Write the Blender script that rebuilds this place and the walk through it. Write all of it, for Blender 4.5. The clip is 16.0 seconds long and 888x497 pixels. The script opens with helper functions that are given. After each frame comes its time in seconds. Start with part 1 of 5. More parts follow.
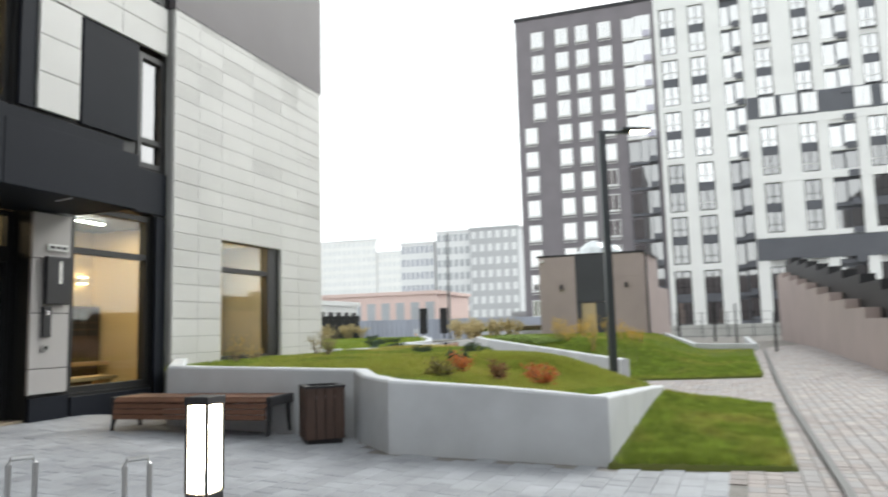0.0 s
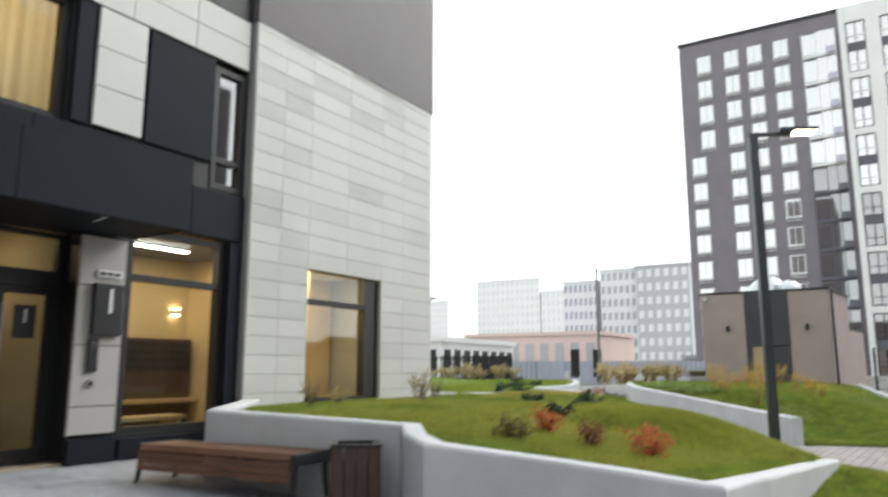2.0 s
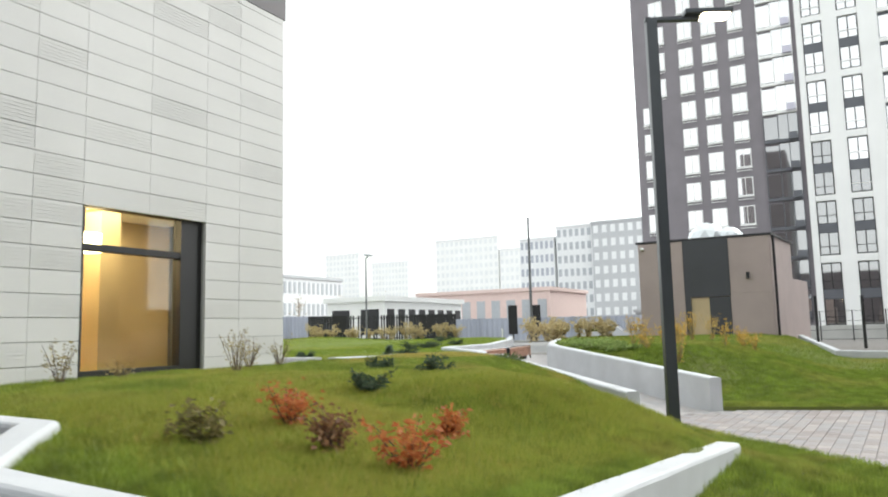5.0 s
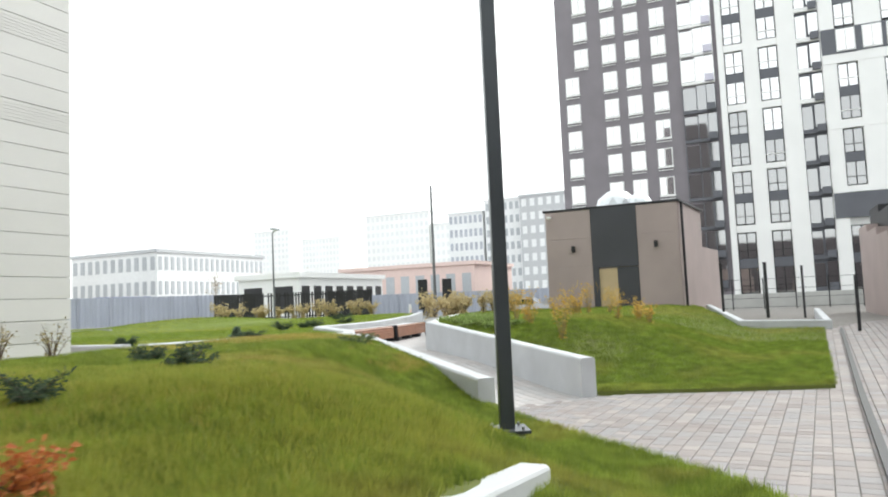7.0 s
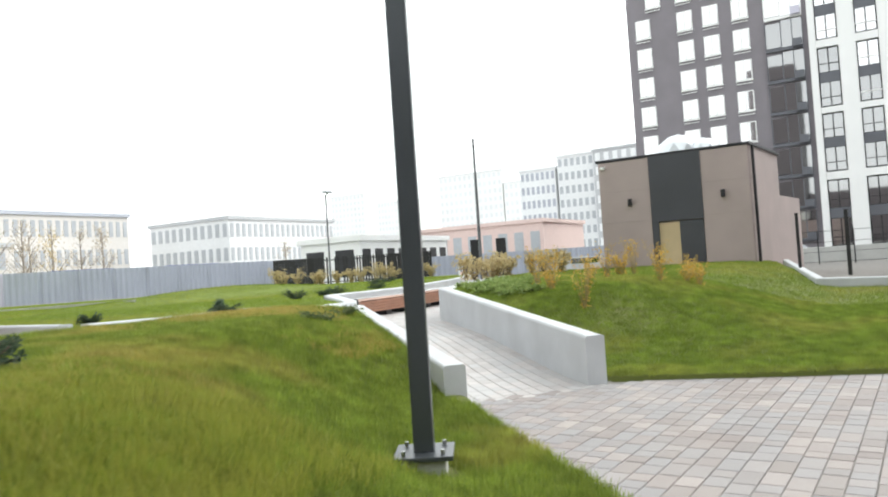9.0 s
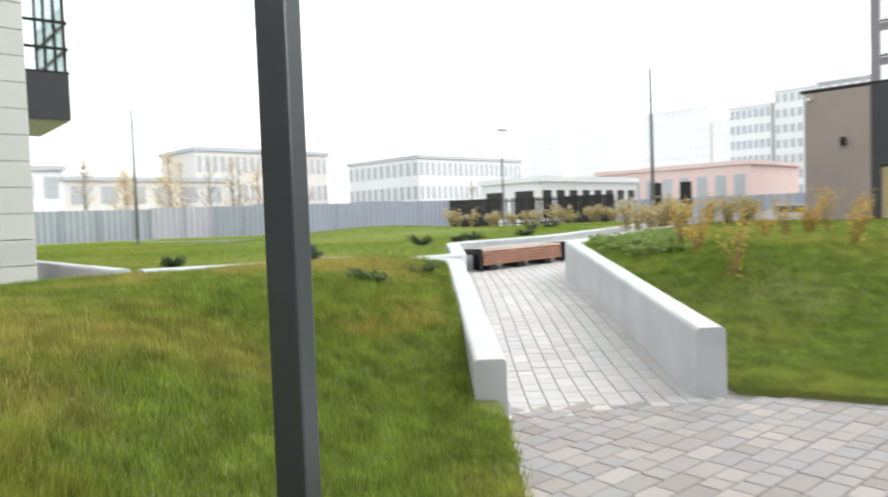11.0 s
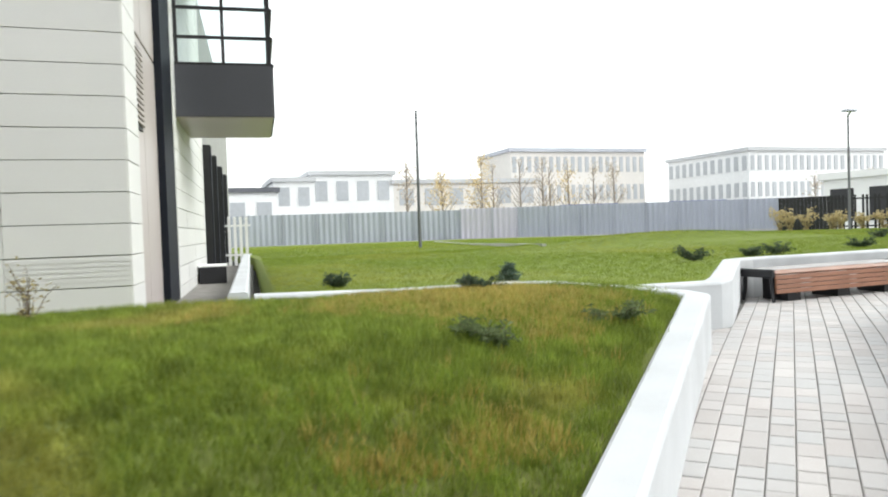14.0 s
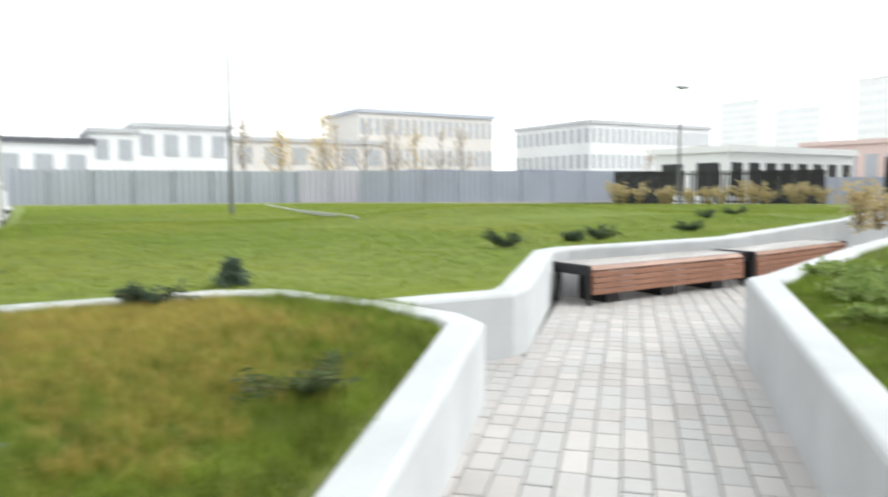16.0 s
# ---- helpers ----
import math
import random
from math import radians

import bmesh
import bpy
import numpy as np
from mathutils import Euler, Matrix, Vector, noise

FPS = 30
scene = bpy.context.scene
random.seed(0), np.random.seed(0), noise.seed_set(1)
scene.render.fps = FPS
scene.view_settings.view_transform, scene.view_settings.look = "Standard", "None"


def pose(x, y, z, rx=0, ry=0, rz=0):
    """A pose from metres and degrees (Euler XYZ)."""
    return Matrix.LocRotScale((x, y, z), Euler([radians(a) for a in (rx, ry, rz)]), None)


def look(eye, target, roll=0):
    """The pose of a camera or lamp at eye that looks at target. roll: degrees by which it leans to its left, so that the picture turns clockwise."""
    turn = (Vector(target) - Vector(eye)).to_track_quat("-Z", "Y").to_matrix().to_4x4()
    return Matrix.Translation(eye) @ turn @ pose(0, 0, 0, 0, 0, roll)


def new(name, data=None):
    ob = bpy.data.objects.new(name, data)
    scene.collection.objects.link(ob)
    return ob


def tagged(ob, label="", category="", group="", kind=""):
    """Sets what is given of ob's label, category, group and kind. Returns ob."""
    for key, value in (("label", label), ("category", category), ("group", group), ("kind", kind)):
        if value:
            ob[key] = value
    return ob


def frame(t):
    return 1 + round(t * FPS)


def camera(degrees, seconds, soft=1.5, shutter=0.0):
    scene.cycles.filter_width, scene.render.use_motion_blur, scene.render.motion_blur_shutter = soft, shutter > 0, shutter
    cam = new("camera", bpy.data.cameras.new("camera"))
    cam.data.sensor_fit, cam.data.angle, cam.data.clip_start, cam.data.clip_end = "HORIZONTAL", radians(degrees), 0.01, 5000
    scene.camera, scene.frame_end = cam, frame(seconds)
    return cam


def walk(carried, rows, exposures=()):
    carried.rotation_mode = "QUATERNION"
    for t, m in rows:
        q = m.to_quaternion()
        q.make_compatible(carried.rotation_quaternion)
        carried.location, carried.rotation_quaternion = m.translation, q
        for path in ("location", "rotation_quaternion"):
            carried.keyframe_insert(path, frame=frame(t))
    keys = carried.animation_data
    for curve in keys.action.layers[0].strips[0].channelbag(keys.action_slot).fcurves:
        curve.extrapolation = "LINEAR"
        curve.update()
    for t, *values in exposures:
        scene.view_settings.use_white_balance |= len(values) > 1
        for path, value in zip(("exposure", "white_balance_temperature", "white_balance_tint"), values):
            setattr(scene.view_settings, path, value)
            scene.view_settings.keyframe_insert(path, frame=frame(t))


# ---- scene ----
# camera and walk
cam = camera(63.0, 16.0, soft=1.9, shutter=0.55)
PATH = [
    (0, (-11.731, 1.259, 1.388), (-9.85, 1.901, 1.608), -1.6),
    (0.5, (-11.217, 1.259, 1.324), (-9.453, 2.184, 1.502), -1.4),
    (1, (-10.658, 1.15, 1.344), (-9.054, 2.337, 1.473), -0.8),
    (1.5, (-10.114, 1.178, 1.354), (-8.504, 2.354, 1.515), -0.0),
    (2, (-9.528, 1.063, 1.43), (-7.856, 2.108, 1.764), 0.0),
    (2.5, (-8.983, 1.04, 1.458), (-7.275, 1.998, 1.863), -0.6),
    (3, (-8.42, 0.987, 1.404), (-6.703, 1.94, 1.787), -0.3),
    (3.5, (-7.865, 0.95, 1.408), (-6.146, 1.898, 1.792), -0.3),
    (3.7, (-7.637, 0.971, 1.404), (-5.905, 1.902, 1.768), -1.2),
    (5.8, (-5.216, 0.752, 1.416), (-3.458, 1.696, 1.548), -1.0),
    (6, (-4.927, 0.706, 1.387), (-3.118, 1.543, 1.553), -1.6),
    (6.5, (-4.323, 0.58, 1.384), (-2.532, 1.459, 1.519), -5.1),
    (7, (-3.735, 0.523, 1.383), (-1.913, 1.334, 1.534), -2.5),
    (7.5, (-3.09, 0.467, 1.333), (-1.345, 1.442, 1.399), -2.3),
    (8, (-2.487, 0.398, 1.364), (-0.728, 1.349, 1.378), -2.1),
    (8.2, (-2.265, 0.355, 1.364), (-0.51, 1.313, 1.403), -2.7),
    (10.3, (0.132, 0.157, 1.469), (1.733, 1.355, 1.469), -2.3),
    (10.5, (0.38, 0.165, 1.453), (1.912, 1.449, 1.408), -0.2),
    (11, (1.055, 0.328, 1.456), (2.444, 1.765, 1.372), -2.1),
    (11.5, (1.624, 0.362, 1.5), (2.778, 1.995, 1.484), -2.0),
    (12, (2.168, 0.62, 1.513), (3.236, 2.311, 1.519), -1.7),
    (12.5, (2.682, 0.901, 1.533), (3.624, 2.665, 1.521), -1.1),
    (13, (3.18, 1.303, 1.514), (4.018, 3.119, 1.505), -0.7),
    (13.5, (3.632, 1.824, 1.513), (4.4, 3.671, 1.515), -1.2),
    (14, (4.049, 2.139, 1.531), (4.691, 4.033, 1.476), -1.9),
    (14.5, (4.518, 2.648, 1.543), (5.197, 4.529, 1.504), -3.1),
    (15, (4.979, 3.106, 1.557), (5.545, 5.022, 1.459), -3.1),
    (15.5, (5.472, 3.582, 1.581), (6.185, 5.449, 1.513), -2.4),
    (16, (6.031, 3.933, 1.673), (7.032, 5.657, 1.508), -0.1),
]
walk(cam, [(t, look(eye, target, roll)) for t, eye, target, roll in PATH],
     [(0, 0.76), (0.5, 0.66), (1.0, 0.56), (1.6, 0.58), (2.0, 0.66), (2.5, 0.7), (3.0, 0.75), (3.7, 0.81), (5.8, 0.9), (8.2, 0.98), (10.3, 1.0), (11.5, 0.96), (16, 0.92)])

# world and light: bright overcast sky, weak broad sun
world = bpy.data.worlds.new("sky")
scene.world = world
world.use_nodes = True
wn = world.node_tree.nodes
sky = wn.new("ShaderNodeTexSky")
sky.sky_type = "NISHITA"
sky.sun_disc = False
sky.sun_elevation = radians(28)
sky.sun_rotation = radians(114)
sky.dust_density = 1.5
sky.air_density = 1.0
hsv = wn.new("ShaderNodeHueSaturation")
hsv.inputs["Saturation"].default_value = 0.12
world.node_tree.links.new(sky.outputs[0], hsv.inputs["Color"])
veil = wn.new("ShaderNodeMix")  # even cloud layer
veil.data_type = "RGBA"
veil.inputs[0].default_value = 0.6
veil.inputs[7].default_value = (7.05, 7.5, 7.5, 1)
world.node_tree.links.new(hsv.outputs[0], veil.inputs[6])
world.node_tree.links.new(veil.outputs[2], wn["Background"].inputs[0])
wn["Background"].inputs[1].default_value = 0.15
sun = new("sun", bpy.data.lights.new("sun", "SUN"))
sun.data.energy = 1.5
sun.data.angle = radians(35)
sun.data.color = (0.985, 1.0, 0.945)
sun.matrix_world = look((20, -9, 15), (0, 0, 0))


# ---- materials ----
def material(name, color, rough=0.7, var=0.15, scale=3.0, fine=60.0, bump=0.15, metal=0.0, piece=0.0, second=None, spec=0.5, island=False, tint=None):
    """Paint or mineral surface: broad stains, fine grain, relief, and a shade of its own for each piece."""
    m = bpy.data.materials.new(name)
    m.use_nodes = True
    n, l = m.node_tree.nodes, m.node_tree.links
    b = n["Principled BSDF"]
    b.inputs["Roughness"].default_value = rough
    b.inputs["Metallic"].default_value = metal
    b.inputs["Specular IOR Level"].default_value = spec
    co = n.new("ShaderNodeNewGeometry")
    big, small = n.new("ShaderNodeTexNoise"), n.new("ShaderNodeTexNoise")
    big.inputs["Scale"].default_value, small.inputs["Scale"].default_value = scale, fine
    big.inputs["Detail"].default_value, small.inputs["Detail"].default_value = 5, 3
    for t in (big, small):
        l.new(co.outputs["Position"], t.inputs["Vector"])
    add = n.new("ShaderNodeMath")
    add.operation = "MULTIPLY_ADD"
    l.new(big.outputs[0], add.inputs[0])
    add.inputs[1].default_value = 1.6
    l.new(small.outputs[0], add.inputs[2])
    rng = n.new("ShaderNodeMapRange")
    rng.inputs["From Min"].default_value, rng.inputs["From Max"].default_value = 0.9, 1.7
    l.new(add.outputs[0], rng.inputs[0])
    mix = n.new("ShaderNodeMix")
    mix.data_type = "RGBA"
    l.new(rng.outputs[0], mix.inputs[0])
    dark = second or tuple(c * (1 - var) for c in color)
    lite = color if second else tuple(min(1.0, c * (1 + var)) for c in color)
    mix.inputs[6].default_value = (*dark, 1)
    mix.inputs[7].default_value = (*lite, 1)
    out = mix.outputs[2]
    if piece:
        info = n.new("ShaderNodeNewGeometry" if island else "ShaderNodeObjectInfo")
        r2 = n.new("ShaderNodeMapRange")
        r2.inputs["To Min"].default_value, r2.inputs["To Max"].default_value = 1 - piece, 1 + piece
        l.new(info.outputs["Random Per Island" if island else "Random"], r2.inputs[0])
        hs = n.new("ShaderNodeHueSaturation")
        l.new(out, hs.inputs["Color"])
        l.new(r2.outputs[0], hs.inputs["Value"])
        out = hs.outputs[0]
        if tint:  # some pieces of another cast
            sp, m3 = n.new("ShaderNodeMath"), n.new("ShaderNodeMix")
            sp.operation = "PINGPONG"
            sp.inputs[1].default_value = 0.06
            l.new(info.outputs["Random Per Island" if island else "Random"], sp.inputs[0])
            r3 = n.new("ShaderNodeMapRange")
            r3.inputs["From Min"].default_value, r3.inputs["From Max"].default_value = 0.02, 0.055
            r3.inputs["To Max"].default_value = 0.85
            l.new(sp.outputs[0], r3.inputs[0])
            m3.data_type = "RGBA"
            l.new(r3.outputs[0], m3.inputs[0])
            l.new(out, m3.inputs[6])
            m3.inputs[7].default_value = (*tint, 1)
            out = m3.outputs[2]
    l.new(out, b.inputs["Base Color"])
    if bump:
        bp = n.new("ShaderNodeBump")
        bp.inputs["Strength"].default_value = bump
        bp.inputs["Distance"].default_value = 0.01
        l.new(small.outputs[0], bp.inputs["Height"])
        l.new(bp.outputs[0], b.inputs["Normal"])
    return m


def glass(name, tint=(0.9, 0.95, 0.95), mirror=False, coat=0.8):
    m = bpy.data.materials.new(name)
    m.use_nodes = True
    n, l = m.node_tree.nodes, m.node_tree.links
    out = n["Material Output"]
    n.remove(n["Principled BSDF"])
    gl, tr, mx, fr = (n.new("ShaderNode" + k) for k in ("BsdfGlossy", "BsdfTransparent", "MixShader", "LayerWeight"))
    gl.inputs["Roughness"].default_value = 0.03
    tr.inputs["Color"].default_value = (*tint, 1)
    pw, rg = n.new("ShaderNodeMath"), n.new("ShaderNodeMapRange")
    pw.operation = "POWER"
    pw.inputs[1].default_value = 4.0
    l.new(fr.outputs["Facing"], pw.inputs[0])
    l.new(pw.outputs[0], rg.inputs[0])
    rg.inputs["To Min"].default_value, rg.inputs["To Max"].default_value = 0.045, 0.9
    if mirror:  # mirror share fixed at every angle
        mx.inputs[0].default_value = coat
    else:
        l.new(rg.outputs[0], mx.inputs[0])
    l.new(tr.outputs[0], mx.inputs[1])
    l.new(gl.outputs[0], mx.inputs[2])
    l.new(mx.outputs[0], out.inputs[0])
    return m


def glow(name, color, power):
    m = bpy.data.materials.new(name)
    m.use_nodes = True
    b = m.node_tree.nodes["Principled BSDF"]
    b.inputs["Base Color"].default_value = (*color, 1)
    b.inputs["Emission Color"].default_value = (*color, 1)
    b.inputs["Emission Strength"].default_value = power
    return m


M_TILE = material("white_fibre_tile", (0.665, 0.66, 0.645), 0.6, 0.05, 0.7, 90, 0.08, piece=0.03)
M_PILLAR = material("pinkish_grey_panel", (0.45, 0.43, 0.42), 0.6, 0.06, 0.8, 90, 0.06)
M_DARK = material("anthracite_panel", (0.0135, 0.016, 0.023), 0.62, 0.15, 0.8, 120, 0.04, spec=0.15)
M_BROWN = material("dark_brown_cladding", (0.128, 0.114, 0.124), 0.6, 0.1, 0.6, 40, 0.1)
M_PLASTER = material("grey_white_plaster", (0.575, 0.59, 0.61), 0.75, 0.1, 1.8, 150, 0.25)
M_FRAME = material("black_window_frame", (0.014, 0.0145, 0.016), 0.5, 0.15, 1.5, 80, 0.02)
# ramp pavers: brighter than the walkway's, sky sheen put into the colour
M_PAVE = material("sheen_pale_concrete_paver", (0.53, 0.505, 0.49), 0.6, 0.14, 1.1, 120, 0.3, piece=0.11, second=(0.46, 0.42, 0.405), tint=(0.47, 0.462, 0.46))
M_PAVERAMP = material("sheen_pale_concrete_paver_ramp", (0.53, 0.505, 0.49), 0.6, 0.14, 1.1, 120, 0.3, piece=0.11, second=(0.46, 0.42, 0.405), island=True, tint=(0.47, 0.462, 0.46))
M_PAVEJOIN = material("concrete_paver_joined", (0.35, 0.315, 0.3), 0.75, 0.14, 1.1, 120, 0.3, piece=0.18, second=(0.29, 0.248, 0.235), island=True, tint=(0.3, 0.29, 0.295))
M_COURT = material("grey_court_paver", (0.31, 0.32, 0.345), 0.68, 0.24, 1.6, 120, 0.3, piece=0.12, island=True)
M_JOINT = material("joint_sand", (0.24, 0.225, 0.21), 0.95, 0.2, 5, 200, 0.3)
M_SOILFLAT = material("flat_lawn_soil", (0.135, 0.195, 0.024), 0.95, 0.3, 0.15, 12, 0.3, second=(0.18, 0.215, 0.032))
M_SOIL = material("lawn_soil", (0.11, 0.145, 0.025), 0.95, 0.3, 0.5, 45, 0.5, second=(0.14, 0.14, 0.04))
M_GROUND = material("distant_ground", (0.3, 0.3, 0.29), 0.95, 0.2, 0.05, 2, 0.1)
M_POST = material("lamp_post_paint", (0.065, 0.073, 0.082), 0.33, 0.1, 2, 90, 0.03, metal=0.2)
M_KIOSK = material("taupe_facade_panel", (0.42, 0.345, 0.325), 0.7, 0.08, 0.8, 60, 0.1)
M_KIOSKDARK = material("dark_grey_bay_panel", (0.06, 0.062, 0.072), 0.55, 0.1, 0.8, 60, 0.05)
# brown front lightened and blued, distance haze put into the base colour
M_TOWER = material("hazed_brown_brick_front", (0.23, 0.21, 0.23), 0.8, 0.08, 0.5, 20, 0.05)
M_WHITE = material("white_render", (0.87, 0.87, 0.86), 0.8, 0.04, 0.3, 30, 0.05)
# whitish far walls, kept extra pale to carry the distance haze
M_PALE = material("haze_pale_far_wall", (0.78, 0.79, 0.8), 0.9, 0.06, 0.1, 2, 0.0)
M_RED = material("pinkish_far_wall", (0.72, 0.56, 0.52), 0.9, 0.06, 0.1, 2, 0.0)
M_FENCE = material("grey_blue_sheet_fence", (0.4, 0.425, 0.5), 0.6, 0.08, 0.3, 20, 0.05)
M_GLASS = glass("window_glass")
M_SKYGLASS = glass("reflective_glass", (0.35, 0.37, 0.38), True)
M_WOOD = material("dark_stained_wood", (0.16, 0.075, 0.045), 0.55, 0.3, 2.0, 70, 0.2)
M_JOINTLINE = material("dark_joint_backing", (0.32, 0.32, 0.31), 0.8, 0.1, 2, 60, 0.0)
M_WARM = material("warm_beige_paint", (0.58, 0.45, 0.27), 0.7, 0.08, 1.0, 60, 0.05)
M_FLOOR = material("beige_stone_floor", (0.45, 0.38, 0.28), 0.35, 0.1, 2.0, 40, 0.03)
M_OAK = material("light_oak", (0.5, 0.33, 0.16), 0.5, 0.2, 2.0, 80, 0.1)
M_OAKWALL = material("oak_wall_panel", (0.55, 0.43, 0.26), 0.55, 0.15, 1.2, 50, 0.05)
M_STEEL = material("brushed_steel", (0.5, 0.5, 0.5), 0.3, 0.08, 3, 150, 0.03, metal=1.0)
M_TAUPE = material("taupe_metal_panel", (0.46, 0.41, 0.39), 0.4, 0.06, 0.8, 40, 0.03)
G_WHITE = glow("lamp_white", (1.0, 0.95, 0.85), 14.0)
G_WARM = glow("lamp_warm", (1.0, 0.75, 0.4), 9.0)
G_BOLLARD = glow("bollard_light", (1.0, 0.88, 0.66), 18.0)
G_STREET = glow("street_lamp_light", (1.0, 0.82, 0.5), 30.0)
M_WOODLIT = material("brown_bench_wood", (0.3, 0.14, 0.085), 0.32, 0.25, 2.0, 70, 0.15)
# bench wood with the pale sky sheen put into its colour, glossy coat on top
M_BENCHTOP = material("sky_sheen_bench_wood", (0.43, 0.34, 0.29), 0.16, 0.25, 2.0, 70, 0.06, spec=0.9)
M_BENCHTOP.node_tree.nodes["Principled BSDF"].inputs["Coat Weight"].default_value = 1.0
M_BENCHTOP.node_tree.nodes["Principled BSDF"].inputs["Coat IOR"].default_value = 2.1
M_BIN = material("brown_bin_board", (0.07, 0.04, 0.03), 0.55, 0.25, 3.0, 80, 0.15)
M_CONCRETE = material("pale_concrete", (0.5, 0.5, 0.48), 0.85, 0.12, 1.2, 60, 0.2)
M_TWIG = material("brown_twig", (0.12, 0.085, 0.06), 0.85, 0.2, 8, 90, 0.1)
M_PALETWIG = material("grey_brown_bark", (0.3, 0.26, 0.22), 0.85, 0.2, 3, 40, 0.1)
M_SPANDREL = material("dark_grey_spandrel", (0.115, 0.12, 0.138), 0.5, 0.1, 0.5, 20, 0.02)
M_FOIL = material("pale_vent_metal", (0.75, 0.78, 0.8), 0.35, 0.06, 2, 20, 0.1, metal=0.5)
M_FENCEPOST = material("mid_grey_metal", (0.42, 0.44, 0.5), 0.6, 0.1, 0.5, 20, 0.02)
M_POLE = material("weathered_grey_pole", (0.16, 0.165, 0.18), 0.6, 0.1, 0.5, 20, 0.02)
M_FENCEPALE = material("pale_sheet_fence", (0.56, 0.54, 0.64), 0.6, 0.06, 0.3, 20, 0.05)
M_FARGLASS = material("far_window", (0.42, 0.44, 0.47), 0.3, 0.1, 0.2, 3, 0.0)
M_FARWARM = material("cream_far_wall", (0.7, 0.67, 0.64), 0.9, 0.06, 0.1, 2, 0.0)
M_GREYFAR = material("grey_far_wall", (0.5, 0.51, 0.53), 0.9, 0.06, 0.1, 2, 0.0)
M_BLUE = material("blue_sheet", (0.12, 0.17, 0.42), 0.5, 0.1, 1, 20, 0.0)
M_TAPE = material("red_white_tape", (0.7, 0.16, 0.1), 0.5, 0.05, 6, 30, 0.0, second=(0.8, 0.78, 0.76))
M_CARWHITE = material("pale_car_paint", (0.55, 0.56, 0.58), 0.2, 0.04, 1, 30, 0.0)
M_DULLGLASS = glass("dark_glass", (0.12, 0.13, 0.15), True, 0.42)


def foliage(name, one, two, patch=0.5, patch_color=None, rough=0.55, start=0.47):
    """Leaves or blades: a shade for each, patches over the lawn, light through the leaf."""
    m = bpy.data.materials.new(name)
    m.use_nodes = True
    n, l = m.node_tree.nodes, m.node_tree.links
    b = n["Principled BSDF"]
    geo, mix = n.new("ShaderNodeNewGeometry"), n.new("ShaderNodeMix")
    mix.data_type = "RGBA"
    l.new(geo.outputs["Random Per Island"], mix.inputs[0])
    mix.inputs[6].default_value, mix.inputs[7].default_value = (*one, 1), (*two, 1)
    out = mix.outputs[2]
    if patch_color:
        nz, rg, m2 = n.new("ShaderNodeTexNoise"), n.new("ShaderNodeMapRange"), n.new("ShaderNodeMix")
        nz.inputs["Scale"].default_value, nz.inputs["Detail"].default_value = patch, 4
        l.new(geo.outputs["Position"], nz.inputs["Vector"])
        rg.inputs["From Min"].default_value, rg.inputs["From Max"].default_value = start, 0.7
        l.new(nz.outputs[0], rg.inputs[0])
        m2.data_type = "RGBA"
        l.new(rg.outputs[0], m2.inputs[0])
        l.new(out, m2.inputs[6])
        m2.inputs[7].default_value = (*patch_color, 1)
        mot, r4, hs = n.new("ShaderNodeTexNoise"), n.new("ShaderNodeMapRange"), n.new("ShaderNodeHueSaturation")
        mot.inputs["Scale"].default_value, mot.inputs["Detail"].default_value = 4.5, 5
        l.new(geo.outputs["Position"], mot.inputs["Vector"])
        r4.inputs["From Min"].default_value, r4.inputs["From Max"].default_value = 0.32, 0.68
        r4.inputs["To Min"].default_value, r4.inputs["To Max"].default_value = 0.7, 1.42
        l.new(mot.outputs[0], r4.inputs[0])
        l.new(m2.outputs[2], hs.inputs["Color"])
        l.new(r4.outputs[0], hs.inputs["Value"])
        out = hs.outputs[0]
    l.new(out, b.inputs["Base Color"])
    b.inputs["Roughness"].default_value = rough
    b.inputs["Specular IOR Level"].default_value = 0.3
    tl, ad = n.new("ShaderNodeBsdfTranslucent"), n.new("ShaderNodeMixShader")
    l.new(out, tl.inputs[0])
    ad.inputs[0].default_value = 0.42
    l.new(b.outputs[0], ad.inputs[1])
    l.new(tl.outputs[0], ad.inputs[2])
    l.new(ad.outputs[0], n["Material Output"].inputs[0])
    return m


M_CURTAIN = foliage("yellow_beige_curtain", (0.8, 0.66, 0.44), (0.8, 0.66, 0.44), rough=0.9)
M_GRASS = foliage("grass_blades", (0.13, 0.195, 0.027), (0.3, 0.36, 0.06), 0.6, (0.38, 0.34, 0.085), start=0.53)
M_LAWN = foliage("mown_lawn_blades", (0.135, 0.21, 0.028), (0.26, 0.33, 0.05), 0.5, (0.34, 0.33, 0.075))
M_FLAT = foliage("flat_lawn_blades", (0.165, 0.24, 0.026), (0.25, 0.315, 0.042), 0.25, (0.32, 0.33, 0.055))
M_LIME = foliage("yellow_green_blades", (0.3, 0.34, 0.055), (0.46, 0.44, 0.09))
M_OCHRE = foliage("ochre_grass_blades", (0.42, 0.31, 0.07), (0.6, 0.47, 0.15))
M_NEEDLE = foliage("dark_needles", (0.05, 0.08, 0.055), (0.11, 0.15, 0.09))
M_SPRUCE = foliage("blue_green_needles", (0.1, 0.15, 0.12), (0.2, 0.27, 0.2))
M_SPARSE = foliage("dull_green_needles", (0.1, 0.14, 0.06), (0.2, 0.25, 0.11))
M_ORANGE = foliage("orange_red_leaves", (0.46, 0.12, 0.045), (0.62, 0.26, 0.09))
M_RUST = foliage("brown_red_leaves", (0.21, 0.105, 0.06), (0.32, 0.18, 0.085))
M_OLIVE = foliage("olive_leaves", (0.17, 0.165, 0.06), (0.28, 0.23, 0.09))
